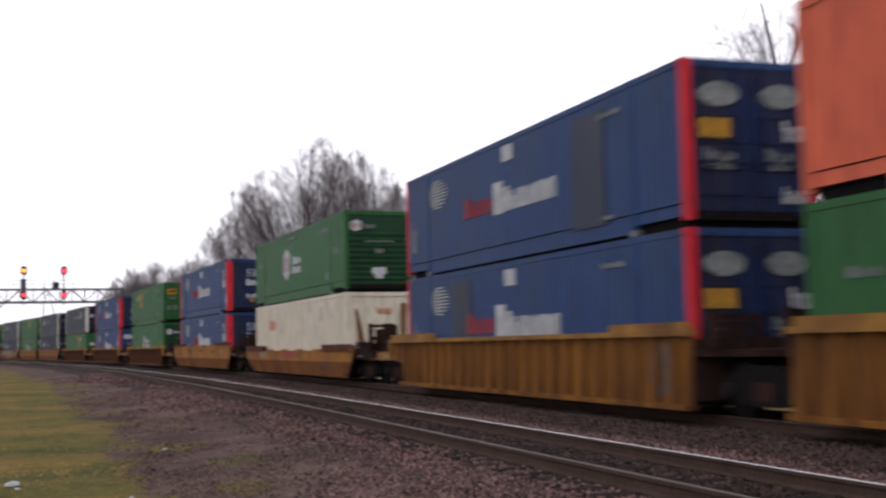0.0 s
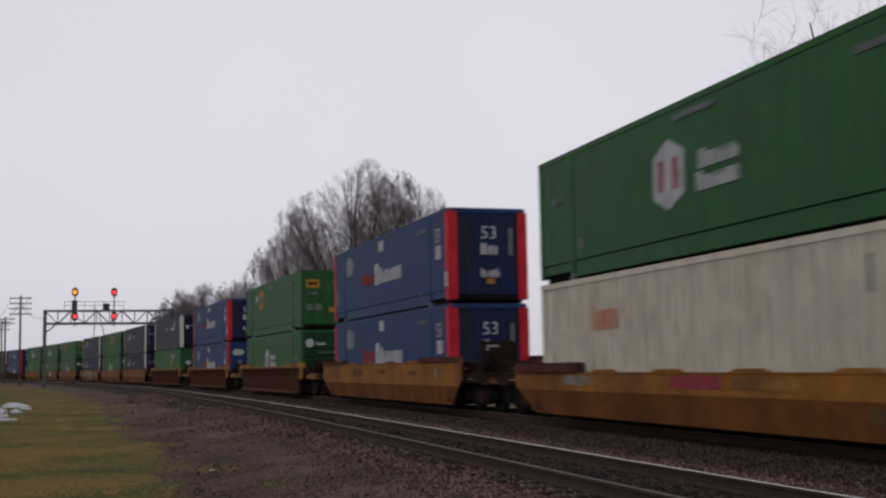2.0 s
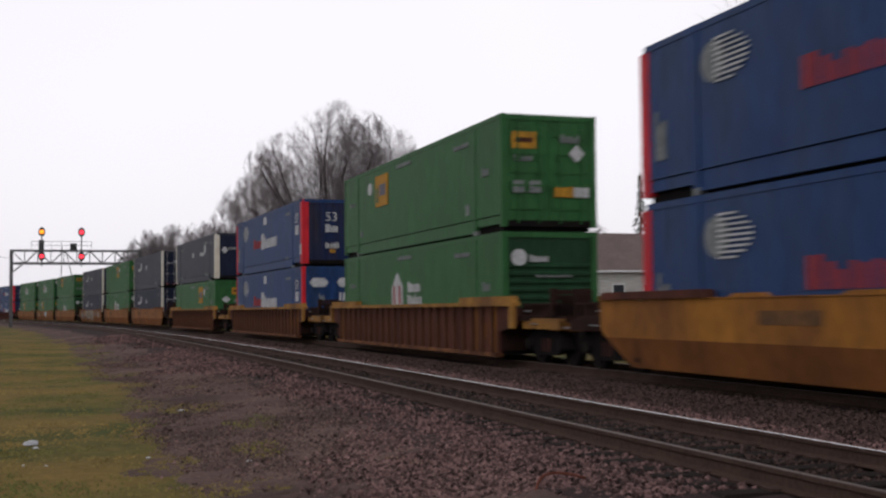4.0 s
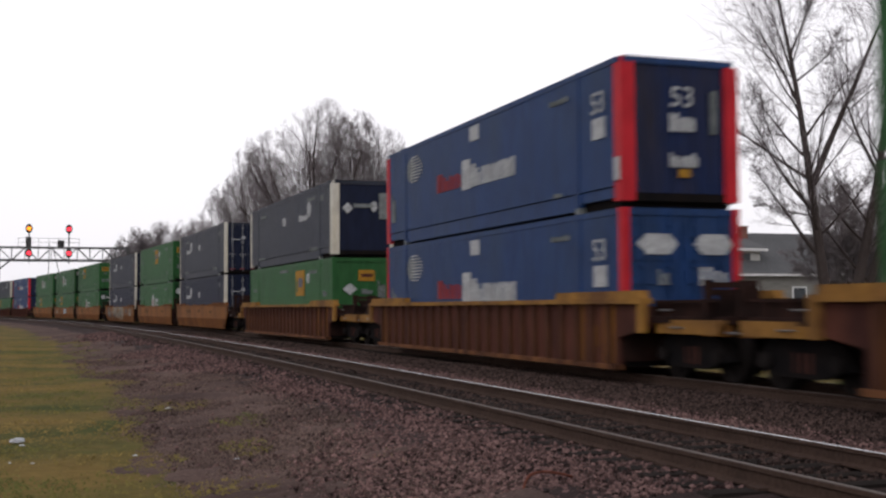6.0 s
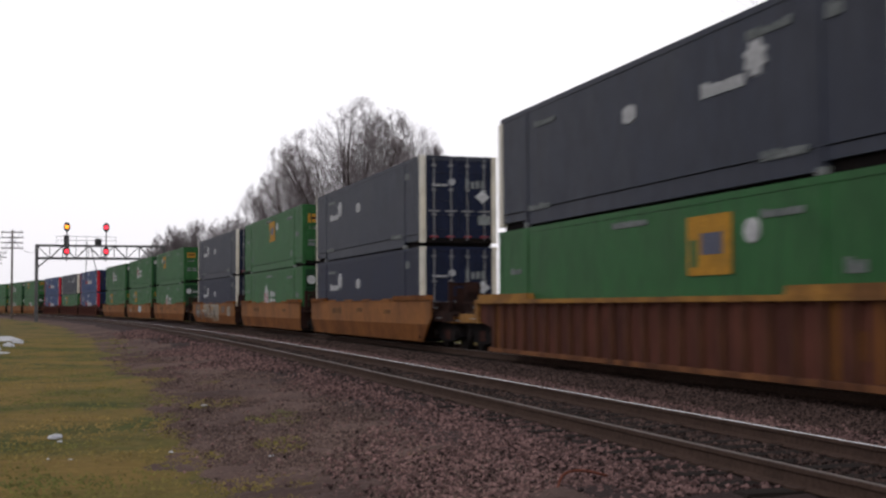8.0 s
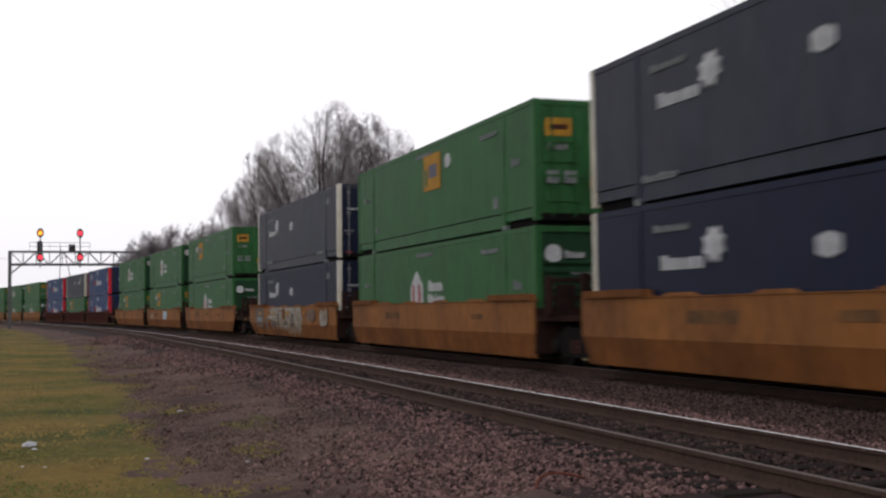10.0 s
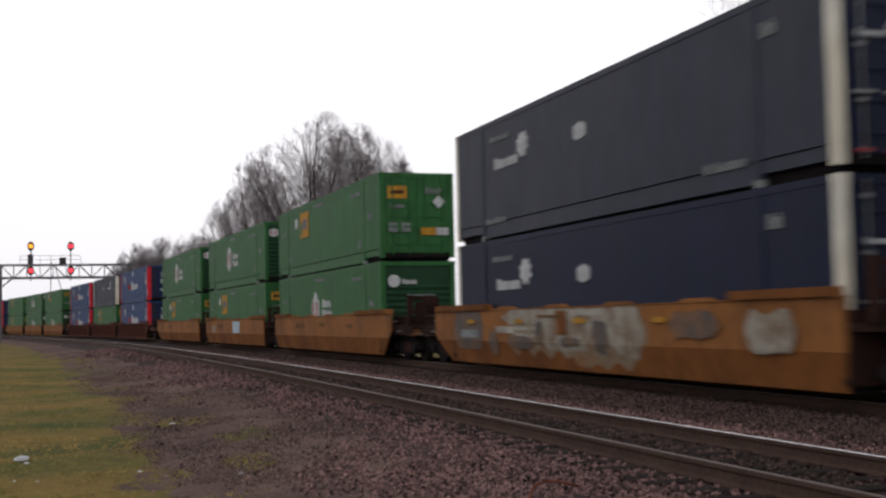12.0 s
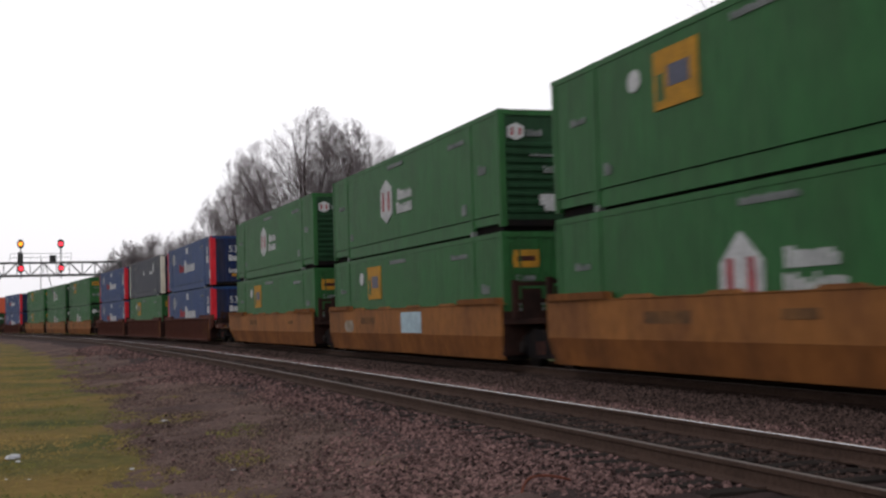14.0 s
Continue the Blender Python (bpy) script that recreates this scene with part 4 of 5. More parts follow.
PATCH = paint("dark_patch_paint", (0.02, 0.026, 0.045), (0.03, 0.035, 0.04))
MARK_ORANGE = material("faded_orange_marking", (0.36, 0.15, 0.09), (0.42, 0.3, 0.22), rough=0.7, grain=20, stain=3, bump=0)
LOADS = {
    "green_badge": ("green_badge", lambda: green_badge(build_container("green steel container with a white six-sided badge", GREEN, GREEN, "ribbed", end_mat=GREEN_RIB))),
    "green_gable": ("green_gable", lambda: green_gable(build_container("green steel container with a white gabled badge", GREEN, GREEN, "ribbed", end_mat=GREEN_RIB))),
    "green_yellow": ("green_yellow", lambda: green_yellow(build_container("green steel container with a yellow badge", GREEN, GREEN, "doors"))),
    "green_yellow_mid": ("green_yellow_mid", lambda: green_yellow(build_container("green steel container with a yellow badge amidships", GREEN, GREEN, "doors"), 7.6)),
    "green_flat": ("green_flat", lambda: green_yellow(build_container("green container with a white diamond on its end", GREEN, GREEN, "flat"), 5.27, "flat")),
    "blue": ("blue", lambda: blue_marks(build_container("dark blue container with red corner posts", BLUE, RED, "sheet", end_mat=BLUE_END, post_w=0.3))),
    "blue_hexes": ("blue_hexes", lambda: blue_marks(build_container("blue container with white six-sided door marks", BLUE, RED, "doors", end_mat=BLUE), "hexes")),
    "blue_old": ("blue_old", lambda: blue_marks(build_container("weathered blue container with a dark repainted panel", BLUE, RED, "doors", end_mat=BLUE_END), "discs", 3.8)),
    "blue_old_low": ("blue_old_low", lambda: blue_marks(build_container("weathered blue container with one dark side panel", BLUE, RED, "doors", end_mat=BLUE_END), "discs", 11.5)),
    "slate": ("slate", lambda: dark_marks(build_container("slate grey container with pale corner posts", SLATE, BEIGE_POST, "flat", end_mat=NAVY, post_w=0.28), "plain")),
    "navy_doors": ("navy_doors", lambda: dark_marks(build_container("dark navy container with pale posts and doors", NAVY, BEIGE_POST, "doors", end_mat=NAVY), "doors")),
    "slate_doors": ("slate_doors", lambda: dark_marks(build_container("slate grey container with pale posts and doors", SLATE, BEIGE_POST, "doors", end_mat=NAVY), "doors")),
    "cream": ("cream", lambda: cream_marks(build_container("rust-stained cream container with ribbed steel sides", CREAM, CREAM, "sheet", ribs=0.32, depth=0.1))),
    "orange": ("orange", lambda: build_container("faded orange corrugated steel container", ORANGE, ORANGE, "doors", depth=0.03)),
}


# ---- well cars ----
def build_truck(parent, y):
    tr = part("truck", Geo().box(-0.95, 0.95, -0.22, 0.22, 0.42, 0.75), BLACK, parent, at=pose(0, y, 0))
    for s in (-1, 1):
        fr = Geo().prism([(-1.25, 0.38), (-0.95, 0.7), (-0.4, 0.86), (0.4, 0.86), (0.95, 0.7), (1.25, 0.38), (0.9, 0.32), (0.45, 0.22), (-0.45, 0.22), (-0.9, 0.32)], s * 0.98 - 0.09, s * 0.98 + 0.09, "x")
        part("side_frame", fr, BLACK, tr)
        for wy in (-0.89, 0.89):
            part("bearing_cap", Geo().tube((s * 1.06, wy, 0.46), (s * 1.16, wy, 0.46), 0.13, n=12), WHEEL, tr)
        g = Geo()
        for k in (-0.18, 0, 0.18):
            g.tube((s * 1.0, k, 0.3), (s * 1.0, k, 0.6), 0.085, n=8)
        part("spring_nest", g, RUST, tr)
    for wy in (-0.89, 0.89):
        g = Geo().tube((-1.06, 0, 0), (1.06, 0, 0), 0.085, n=10)
        for s in (-1, 1):
            g.tube((s * 0.69, 0, 0), (s * 0.82, 0, 0), 0.46, n=28)
            g.tube((s * 0.665, 0, 0), (s * 0.69, 0, 0), 0.485, n=28)
            g.tube((s * 0.82, 0, 0), (s * 0.87, 0, 0), 0.16, 0.13, n=12)
            for k in range(4):
                q = k * math.pi / 2
                g.tube((s * 0.815, 0.3 * math.cos(q), 0.3 * math.sin(q)), (s * 0.832, 0.3 * math.cos(q), 0.3 * math.sin(q)), 0.06, n=8)
        part("wheelset", g, WHEEL, tr, at=pose(0, wy, 0.46))
    return tr


def build_car(label, style, front, back, front_truck, back_truck, paint_side, paint_cap, tags=(), sill=1.45, step=0.14):
    """front, back: metres of end platform beyond the well, short where two units share a joint. The train runs towards -y."""
    car = thing("well_car", label, "well car", "train of well cars")
    half, xo = LENGTH / 2 + 0.1, 1.47
    step_mat = paint_cap if style != "smooth" else SOILED_SHADED if paint_cap is AMBER else RUST
    low, fold = 0.16, 0.72
    ends = [(-1, front, front_truck), (1, back, back_truck)]

    def profile(z):
        """Where the side ends, in front and behind, at a height."""
        out = []
        for e, reach, _ in ends:
            if reach < 2.5:
                k = half + 0.12 - 0.1 * (z < 0.3)
            elif style == "smooth":
                k = half + 0.3 + 1.15 * (min(z, 0.85) - low) / (0.85 - low)
            else:
                k = half + 0.05 + (1.1 if z > 0.8 else 0)
            out.append(e * k)
        return out

    for s in (-1, 1):
        if style == "smooth":
            g = Geo()
            # the inward-leaning lower panel has its shade put into its paint
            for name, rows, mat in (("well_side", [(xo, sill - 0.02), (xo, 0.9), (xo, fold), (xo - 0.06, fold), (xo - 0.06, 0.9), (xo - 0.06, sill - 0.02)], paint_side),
                                    ("lower_panel", [(xo - 0.002, fold - 0.002), (xo - 0.11, low), (xo - 0.15, low), (xo - 0.06, fold - 0.002)], SOILED_SHADED)):
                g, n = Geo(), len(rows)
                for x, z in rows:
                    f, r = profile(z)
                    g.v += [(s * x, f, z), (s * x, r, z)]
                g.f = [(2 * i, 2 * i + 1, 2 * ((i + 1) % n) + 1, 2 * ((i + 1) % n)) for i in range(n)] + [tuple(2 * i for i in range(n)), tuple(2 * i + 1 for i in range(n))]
                part(name, g, mat, car, "soiled brown lower panel" if mat is SOILED_SHADED else "")
        else:
            fa, ra = profile(1.0)
            fb, rb = profile(0.3)
            outline = [(fa, 0.9), (fa, sill - 0.1), (ra, sill - 0.1), (ra, 0.9), (rb, 0.72), (rb, low), (fb, low), (fb, 0.72)]
            ribs = RUST_RIB if paint_side is RUST and paint_cap is not RUST else paint_side
            side = part("well_side", Geo().prism(outline, *sorted((s * xo, s * (xo - 0.06))), "x"), paint_side, car)
            stake = Geo().prism([(-0.07, low), (-0.07, sill - 0.1), (0.07, sill - 0.1), (0.07, low)], *sorted((s * xo, s * (xo + 0.08))), "x").mesh("side_stake", ribs)
            for i in range(23):
                part("side_stake", stake, paint_side, side, at=pose(0, -half + 0.3 + i * (2 * half - 0.6) / 22, 0))
            part("bottom_flange", Geo().box(*sorted((s * (xo - 0.1), s * (xo + 0.1))), fb, rb, low - 0.05, low + 0.05), ribs, side)
            for e in (-1, 1):
                for k, (inset, w) in enumerate(((0.35, 0.5), (1.5, 0.16), (0.95, 0.28))):
                    yy = e * (half - inset)
                    part("worn_panel", Geo().box(*sorted((s * (xo - 0.01), s * (xo + 0.006))), yy - w / 2, yy + w / 2, low + 0.06 + 0.3 * (k == 2), sill - 0.12 - 0.4 * (k == 2)), WORN_YELLOW, side)
        fa, ra = profile(sill)
        part("top_sill", Geo().box(*sorted((s * (xo - 0.12), s * (xo + (0.02 if style == "smooth" else 0.11)))), fa, ra, sill - 0.1 if style != "smooth" else sill - 0.018, sill), paint_cap, car)
        for e, reach, _ in ends:
            k = abs(profile(sill)[0 if e < 0 else 1])
            a, b = sorted((e * (half - 2.7), e * (k - 0.15)))
            part("sill_step", Geo().prism([(a, sill), (a + 0.05 + step * 1.5 * (e < 0 and step > 0.15), sill + step), (b - 0.05, sill + step), (b, sill)], *sorted((s * (xo - 0.14), s * (xo + 0.07))), "x"), step_mat, car)
        if style == "smooth":
            for yy in (-4.4, -1.5, 1.4, 4.3):
                part("container_guide", Geo().prism([(yy - 0.55, sill), (yy - 0.4, sill + 0.06), (yy + 0.4, sill + 0.06), (yy + 0.55, sill)], *sorted((s * (xo - 0.1), s * (xo + 0.01))), "x"), paint_cap, car)
    part("well_floor", Geo().box(-xo + 0.16, xo - 0.16, -half, half, low, low + 0.1), BLACK, car)
    for e, reach, truck in ends:
        part("end_wall", Geo().box(-xo + 0.07, xo - 0.07, *sorted((e * (half - 0.02), e * (half + 0.1))), low + 0.1, 1.3), END_STEEL, car)
        part("centre_sill", Geo().box(-0.35, 0.35, *sorted((e * (half + 0.1), e * (half + reach - 0.2))), 0.74, 0.98), BLACK, car)
        if reach > 2.5:
            deck = [(-xo + 0.07, half + 0.11), (xo - 0.07, half + 0.11), (xo - 0.07, half + 1.0), (1.15, half + reach - 0.3), (-1.15, half + reach - 0.3), (-xo + 0.07, half + 1.0)]
            part("end_platform", Geo().prism([(a, e * b) for a, b in deck], 1.0, 1.12, "z"), END_STEEL, car)
            beam = paint_cap if style != "smooth" else END_STEEL
            for s in (-1, 1):
                part("end_sill", Geo().box(*sorted((s * 1.16, s * 1.32)), *sorted((e * (half + 1.2), e * (half + reach - 0.35))), 0.82, 1.06), beam, car)
                part("corner_step", Geo().box(*sorted((s * 1.05, s * 1.3)), *sorted((e * (half + reach - 0.9), e * (half + reach - 0.35))), 0.8, 0.98), YELLOW, car)
            part("coupler", Geo().box(-0.13, 0.13, *sorted((e * (half + reach - 0.2), e * (half + reach + 0.06))), 0.72, 0.98), BLACK, car)
            part("air_hose", Geo().tube((-0.4, e * (half + reach - 0.25), 0.8), (-0.25, e * (half + reach + 0.02), 0.35), 0.03, n=6), BLACK, car)
        else:
            deck = [(-xo + 0.07, half + 0.11), (xo - 0.07, half + 0.11), (0.7, half + reach - 0.1), (-0.7, half + reach - 0.1)]
            part("end_platform", Geo().prism([(a, e * b) for a, b in deck], 1.0, 1.12, "z"), END_STEEL, car)
        if reach > 2.5:
            lip = half + 1.15
            for s in (-1, 1):
                if style != "smooth":
                    part("corner_post", Geo().prism([(e * (lip - 0.22), 0.82), (e * lip, 0.82), (e * (lip + 0.02), sill - 0.02), (e * (lip - 0.2), sill - 0.02)], *sorted((s * (xo + 0.002), s * (xo + 0.1))), "x"), paint_cap, car)
                part("side_apron", Geo().box(*sorted((s * 1.08, s * 1.14)), *sorted((e * (lip - 0.3), e * (half + reach - 0.7))), 1.12, 1.36), END_STEEL, car)
                part("platform_rail", Geo().box(*sorted((s * 1.2, s * 1.26)), *sorted((e * (lip - 0.1), e * (half + reach - 0.5))), 1.36, 1.41), END_STEEL, car)
                for k in (0.25, 0.62):
                    part("handhold", Geo().tube((s * 1.36, e * (lip + k), 0.93 + 0.3 * (k < 0.5)), (s * 1.36, e * (lip + k + 0.42), 0.93 + 0.3 * (k < 0.5)), 0.016, n=6), STEEL, car)
                part("uncoupling_lever", Geo().tube((s * 1.3, e * (half + reach - 0.15), 0.86), (s * 0.2, e * (half + reach - 0.1), 0.82), 0.018, n=6), STEEL, car)
        # a rusty open frame of posts and bars on the platform
        y0 = half + (reach - 0.85 if reach > 2.5 else 0.4)
        top = 2.02 if style == "smooth" else 1.74
        if e == -1 or reach < 2.5:
            gate = part("end_gate", Geo().box(-1.3, -1.16, *sorted((e * y0, e * (y0 + 0.12))), 1.12, top), END_STEEL, car, "rusty end gate with grab bars")
            part("gate_post", Geo().box(-0.42, -0.3, *sorted((e * y0, e * (y0 + 0.12))), 1.12, top - 0.06), END_STEEL, gate)
            for z in (1.2, 1.48, top - 0.14):
                part("grab_bar", Geo().box(-1.16, -0.42, *sorted((e * (y0 + 0.03), e * (y0 + 0.08))), z, z + 0.1), END_STEEL, gate)
            part("gate_plate", Geo().box(-1.08, -0.6, *sorted((e * (y0 + 0.1), e * (y0 + 0.14))), 1.12, top - 0.2), END_STEEL, gate)
        if e == -1 and reach > 2.5:
            stand = part("brake_stand", Geo().prism([(e * (y0 + 0.3), 1.12), (e * (y0 + 0.62), 1.12), (e * (y0 + 0.52), top - 0.02), (e * (y0 + 0.36), top - 0.02)], -0.9, -0.55, "x"), END_STEEL, car)
            part("brake_wheel", Geo().tube((-0.72, e * (y0 + 0.56), top - 0.22), (-0.72, e * (y0 + 0.62), top - 0.22), 0.15, n=16), END_STEEL, stand)
        if truck is not None:
            build_truck(car, e * (half + truck))
    # stencils, spray paint, worn panels, one equipment box: on the side facing the path
    for k, (mat, y, z, w, h) in enumerate(tags):
        rng = random.Random(k + 5)
        ragged = mat in (GRAFFITI_GREY, GRAFFITI_BOX_DARK, GRAFFITI_MIX)
        cols = max(2, round(w / 0.09)) if ragged else 2
        g, off = Geo(), 0.006 + 0.002 * k
        for i in range(cols + 1):
            yy = y - w / 2 + w * i / cols
            top, bottom = z + h / 2, z - h / 2
            if ragged:
                edge = min(1.0, 6 * min(i, cols - i) / cols + 0.25)
                top -= h * (0.5 - 0.5 * edge) + 0.32 * h * abs(noise.noise((yy * 1.3, k, 1)))
                bottom += h * (0.5 - 0.5 * edge) + 0.32 * h * abs(noise.noise((yy * 1.1, k, 6)))
            top = min(top, sill - 0.03)
            middle = min(max(bottom, fold), top)
            for q in (top, middle, bottom):
                lean = 0.108 * (fold - q) / (fold - low) if style == "smooth" and q < fold else 0.0
                g.v.append((-xo + lean - off, yy, q))
            if i:
                b = len(g.v) - 6
                g.f += [(b, b + 1, b + 4, b + 3), (b + 1, b + 2, b + 5, b + 4)]
        part("side_marking", g, mat, car)
    return car


# ---- the train: car by car from its head, with the place of each load's front end when the clip starts ----
SPEED = 15.33
BUILT = {}


def take(key):
    """The first use of a kind is the built one, the others are its copies."""
    kind, make = key
    if kind in BUILT:
        return copy_thing(BUILT[kind], pose(0, 0, 0))
    BUILT[kind] = make()
    return BUILT[kind]


STENCIL = [(STENCIL_DARK, 3.2, 1.12, 1.6, 0.22), (STENCIL_DARK, -4.6, 1.1, 0.9, 0.14), (STENCIL_DARK, -0.6, 1.15, 0.9, 0.16), (FADED, -7.2, 1.1, 0.24, 0.3)]
LOW_MARKS = [(GRAFFITI_GREY, 5.6, 0.95, 1.7, 0.26), (MARK_RED, 0.3, 0.95, 1.9, 0.24), (CAP, -2.0, 0.95, 2.0, 0.2), (STENCIL_DARK, -5.4, 0.5, 1.6, 0.26)]
SPRAY = [(GRAFFITI_MIX, 2.3, 0.98, 4.4, 1.2), (GRAFFITI_MIX, -0.9, 0.92, 3.6, 1.4), (GRAFFITI_BOX_DARK, 6.9, 1.0, 2.2, 1.0), (FADED, 6.8, 0.9, 1.3, 0.2), (GRAFFITI_GREY, 2.6, 1.3, 3.8, 0.36),
         (GRAFFITI_GREY, 0.9, 1.0, 2.6, 0.9), (GRAFFITI_GREY, -1.4, 0.95, 2.4, 1.0), (GRAFFITI_WHITE, 4.3, 1.0, 1.2, 0.16), (GRAFFITI_WHITE, 2.95, 1.03, 1.3, 0.07), (GRAFFITI_WHITE, 2.95, 0.88, 1.3, 0.07), (GRAFFITI_WHITE, -0.2, 1.36, 1.5, 0.13),
         (GRAFFITI_BOX_DARK, 5.05, 0.7, 0.6, 0.7), (GRAFFITI_BOX_DARK, 3.3, 0.72, 1.7, 0.3), (GRAFFITI_BOX_DARK, 2.2, 0.9, 0.5, 0.6), (GRAFFITI_BOX_DARK, 0.6, 0.75, 1.0, 0.24), (SOILED_SHADED, 1.0, 1.15, 0.5, 0.5), (GRAFFITI_BOX_DARK, -0.8, 0.85, 0.7, 0.7), (STENCIL_DARK, 1.6, 1.3, 1.4, 0.05),
         (MARK_YELLOW, 6.6, 1.2, 0.5, 0.1), (MARK_YELLOW, 3.35, 1.2, 0.45, 0.1), (MARK_YELLOW, 0.1, 1.2, 0.6, 0.12), (MARK_YELLOW, -3.2, 1.2, 0.5, 0.1), (GRAFFITI_BOX_DARK, -4.4, 1.1, 1.6, 0.5), (GRAFFITI_GREY, -6.6, 1.0, 1.3, 0.7)]


def tiered(ob, where):
    """Says in the label on which tier a container rides."""
    ob["label"] = ob["label"].split(",")[0] + ", " + where
    return ob


CARS = {
    "ribbed": ("ribbed", lambda: build_car("yellow well car with rusty ribbed sides", "ribbed", 3.62, 3.62, 2.0, 2.0, RUST, CAP)),
    "ribbed_yellow_lead": ("ribbed_yellow_lead", lambda: build_car("weathered yellow well car with ribbed sides", "ribbed", 3.62, 1.55, 2.0, None, WORN_YELLOW, CAP)),
    # its dark side patch stands for a black equipment box near the joint
    "ribbed_yellow_tail": ("ribbed_yellow_tail", lambda: build_car("weathered yellow well car with rust-streaked ribbed sides", "ribbed", 1.55, 3.62, 1.55, 2.0, WORN_YELLOW, CAP, [(GRAFFITI_BOX_DARK, -7.35, 0.78, 0.98, 1.0)])),
    "smooth_low": ("smooth_low", lambda: build_car("yellow well car with low dark-bottomed sides", "smooth", 3.62, 3.62, 2.0, 2.0, YELLOW, YELLOW, LOW_MARKS, 1.13, 0.22)),
    "smooth": ("smooth", lambda: build_car("yellow well car with smooth folded steel sides", "smooth", 3.62, 3.62, 2.0, 2.0, YELLOW, YELLOW, STENCIL)),
    "brown": ("brown", lambda: build_car("dark brown well car with ribbed sides", "ribbed", 3.62, 3.62, 2.0, 2.0, RUST, RUST)),
    "joined": ("joined", lambda: build_car("orange smooth-sided middle well car of a set", "smooth", 1.45, 1.45, 1.45, None, AMBER, AMBER, STENCIL[:2], 1.49)),
    "joined_patch": ("joined_patch", lambda: build_car("orange well car with a pale blue painted panel", "smooth", 1.45, 1.45, 1.45, None, AMBER, AMBER, STENCIL[:1] + [(GRAFFITI_PALE, -1.4, 1.06, 1.9, 0.6), (GRAFFITI_GREY, 5.5, 0.95, 1.2, 0.4)], 1.49)),
    "lead": ("lead", lambda: build_car("orange smooth-sided lead well car of a set", "smooth", 3.5, 1.45, 1.9, None, AMBER, AMBER, STENCIL[:3], 1.49)),
    "tail": ("tail", lambda: build_car("orange smooth-sided last well car of a set", "smooth", 1.45, 3.5, 1.45, 1.9, AMBER, AMBER, STENCIL[:2], 1.49)),
    "tail_sprayed": ("tail_sprayed", lambda: build_car("orange well car with grey graffiti on its side", "smooth", 1.45, 3.5, 1.45, 1.9, AMBER, AMBER, SPRAY, 1.49)),
    "brown_lead": ("brown_lead", lambda: build_car("brown ribbed lead well car of a set", "ribbed", 3.5, 1.45, 1.9, None, RUST, RUST)),
    "brown_joined": ("brown_joined", lambda: build_car("brown ribbed middle well car of a set", "ribbed", 1.45, 1.45, 1.45, None, RUST, RUST)),
    "brown_tail": ("brown_tail", lambda: build_car("brown ribbed last well car of a set", "ribbed", 1.45, 3.5, 1.45, 1.9, RUST, RUST)),
}
TRAIN = [
    (-1.75, "ribbed_yellow_lead", "green_badge", "orange"),
    (17.7, "ribbed_yellow_tail", "blue_old_low", "blue_old"),
    (41.27, "smooth_low", "cream", "green_badge"),
    (65.1, "smooth", "blue", "blue"),
    (88.74, "ribbed", "green_gable", "green_yellow"),
    (112.35, "ribbed", "blue_hexes", "blue"),
    (135.75, "ribbed", "green_flat", "slate"),
    (159.22, "lead", "navy_doors", "slate_doors"),
    (178.5, "joined", "green_gable", "green_yellow_mid"),
    (197.75, "tail_sprayed", "navy_doors", "slate_doors"),
    (221.46, "lead", "green_gable", "green_yellow"),
    (240.8, "joined_patch", "green_yellow", "green_badge"),
    (260.09, "tail", "green_yellow", "green_badge"),
    (284.0, "brown_lead", "blue", "blue"),
    (303.1, "brown_joined", "green_yellow", "slate"),
    (322.3, "brown_tail", "blue", "blue"),
    (345.8, "lead", "green_gable", "green_yellow"),
    (365.0, "joined", "green_gable", "green_badge"),
    (384.2, "tail", "green_yellow", "green_yellow"),
    (407.8, "brown", "blue", "blue"),
    (431.4, "brown", "green_gable", "orange"),
    (455.0, "brown", "green_yellow", "green_badge"),
]
MOVING = []
for front, car, lower, upper in TRAIN:
    middle = front + LENGTH / 2
    MOVING += [(take(CARS[car]), middle, 0.0), (tiered(take(LOADS[lower]), "lower tier"), middle, 0.26), (tiered(take(LOADS[upper]), "upper tier"), middle, 3.21)]


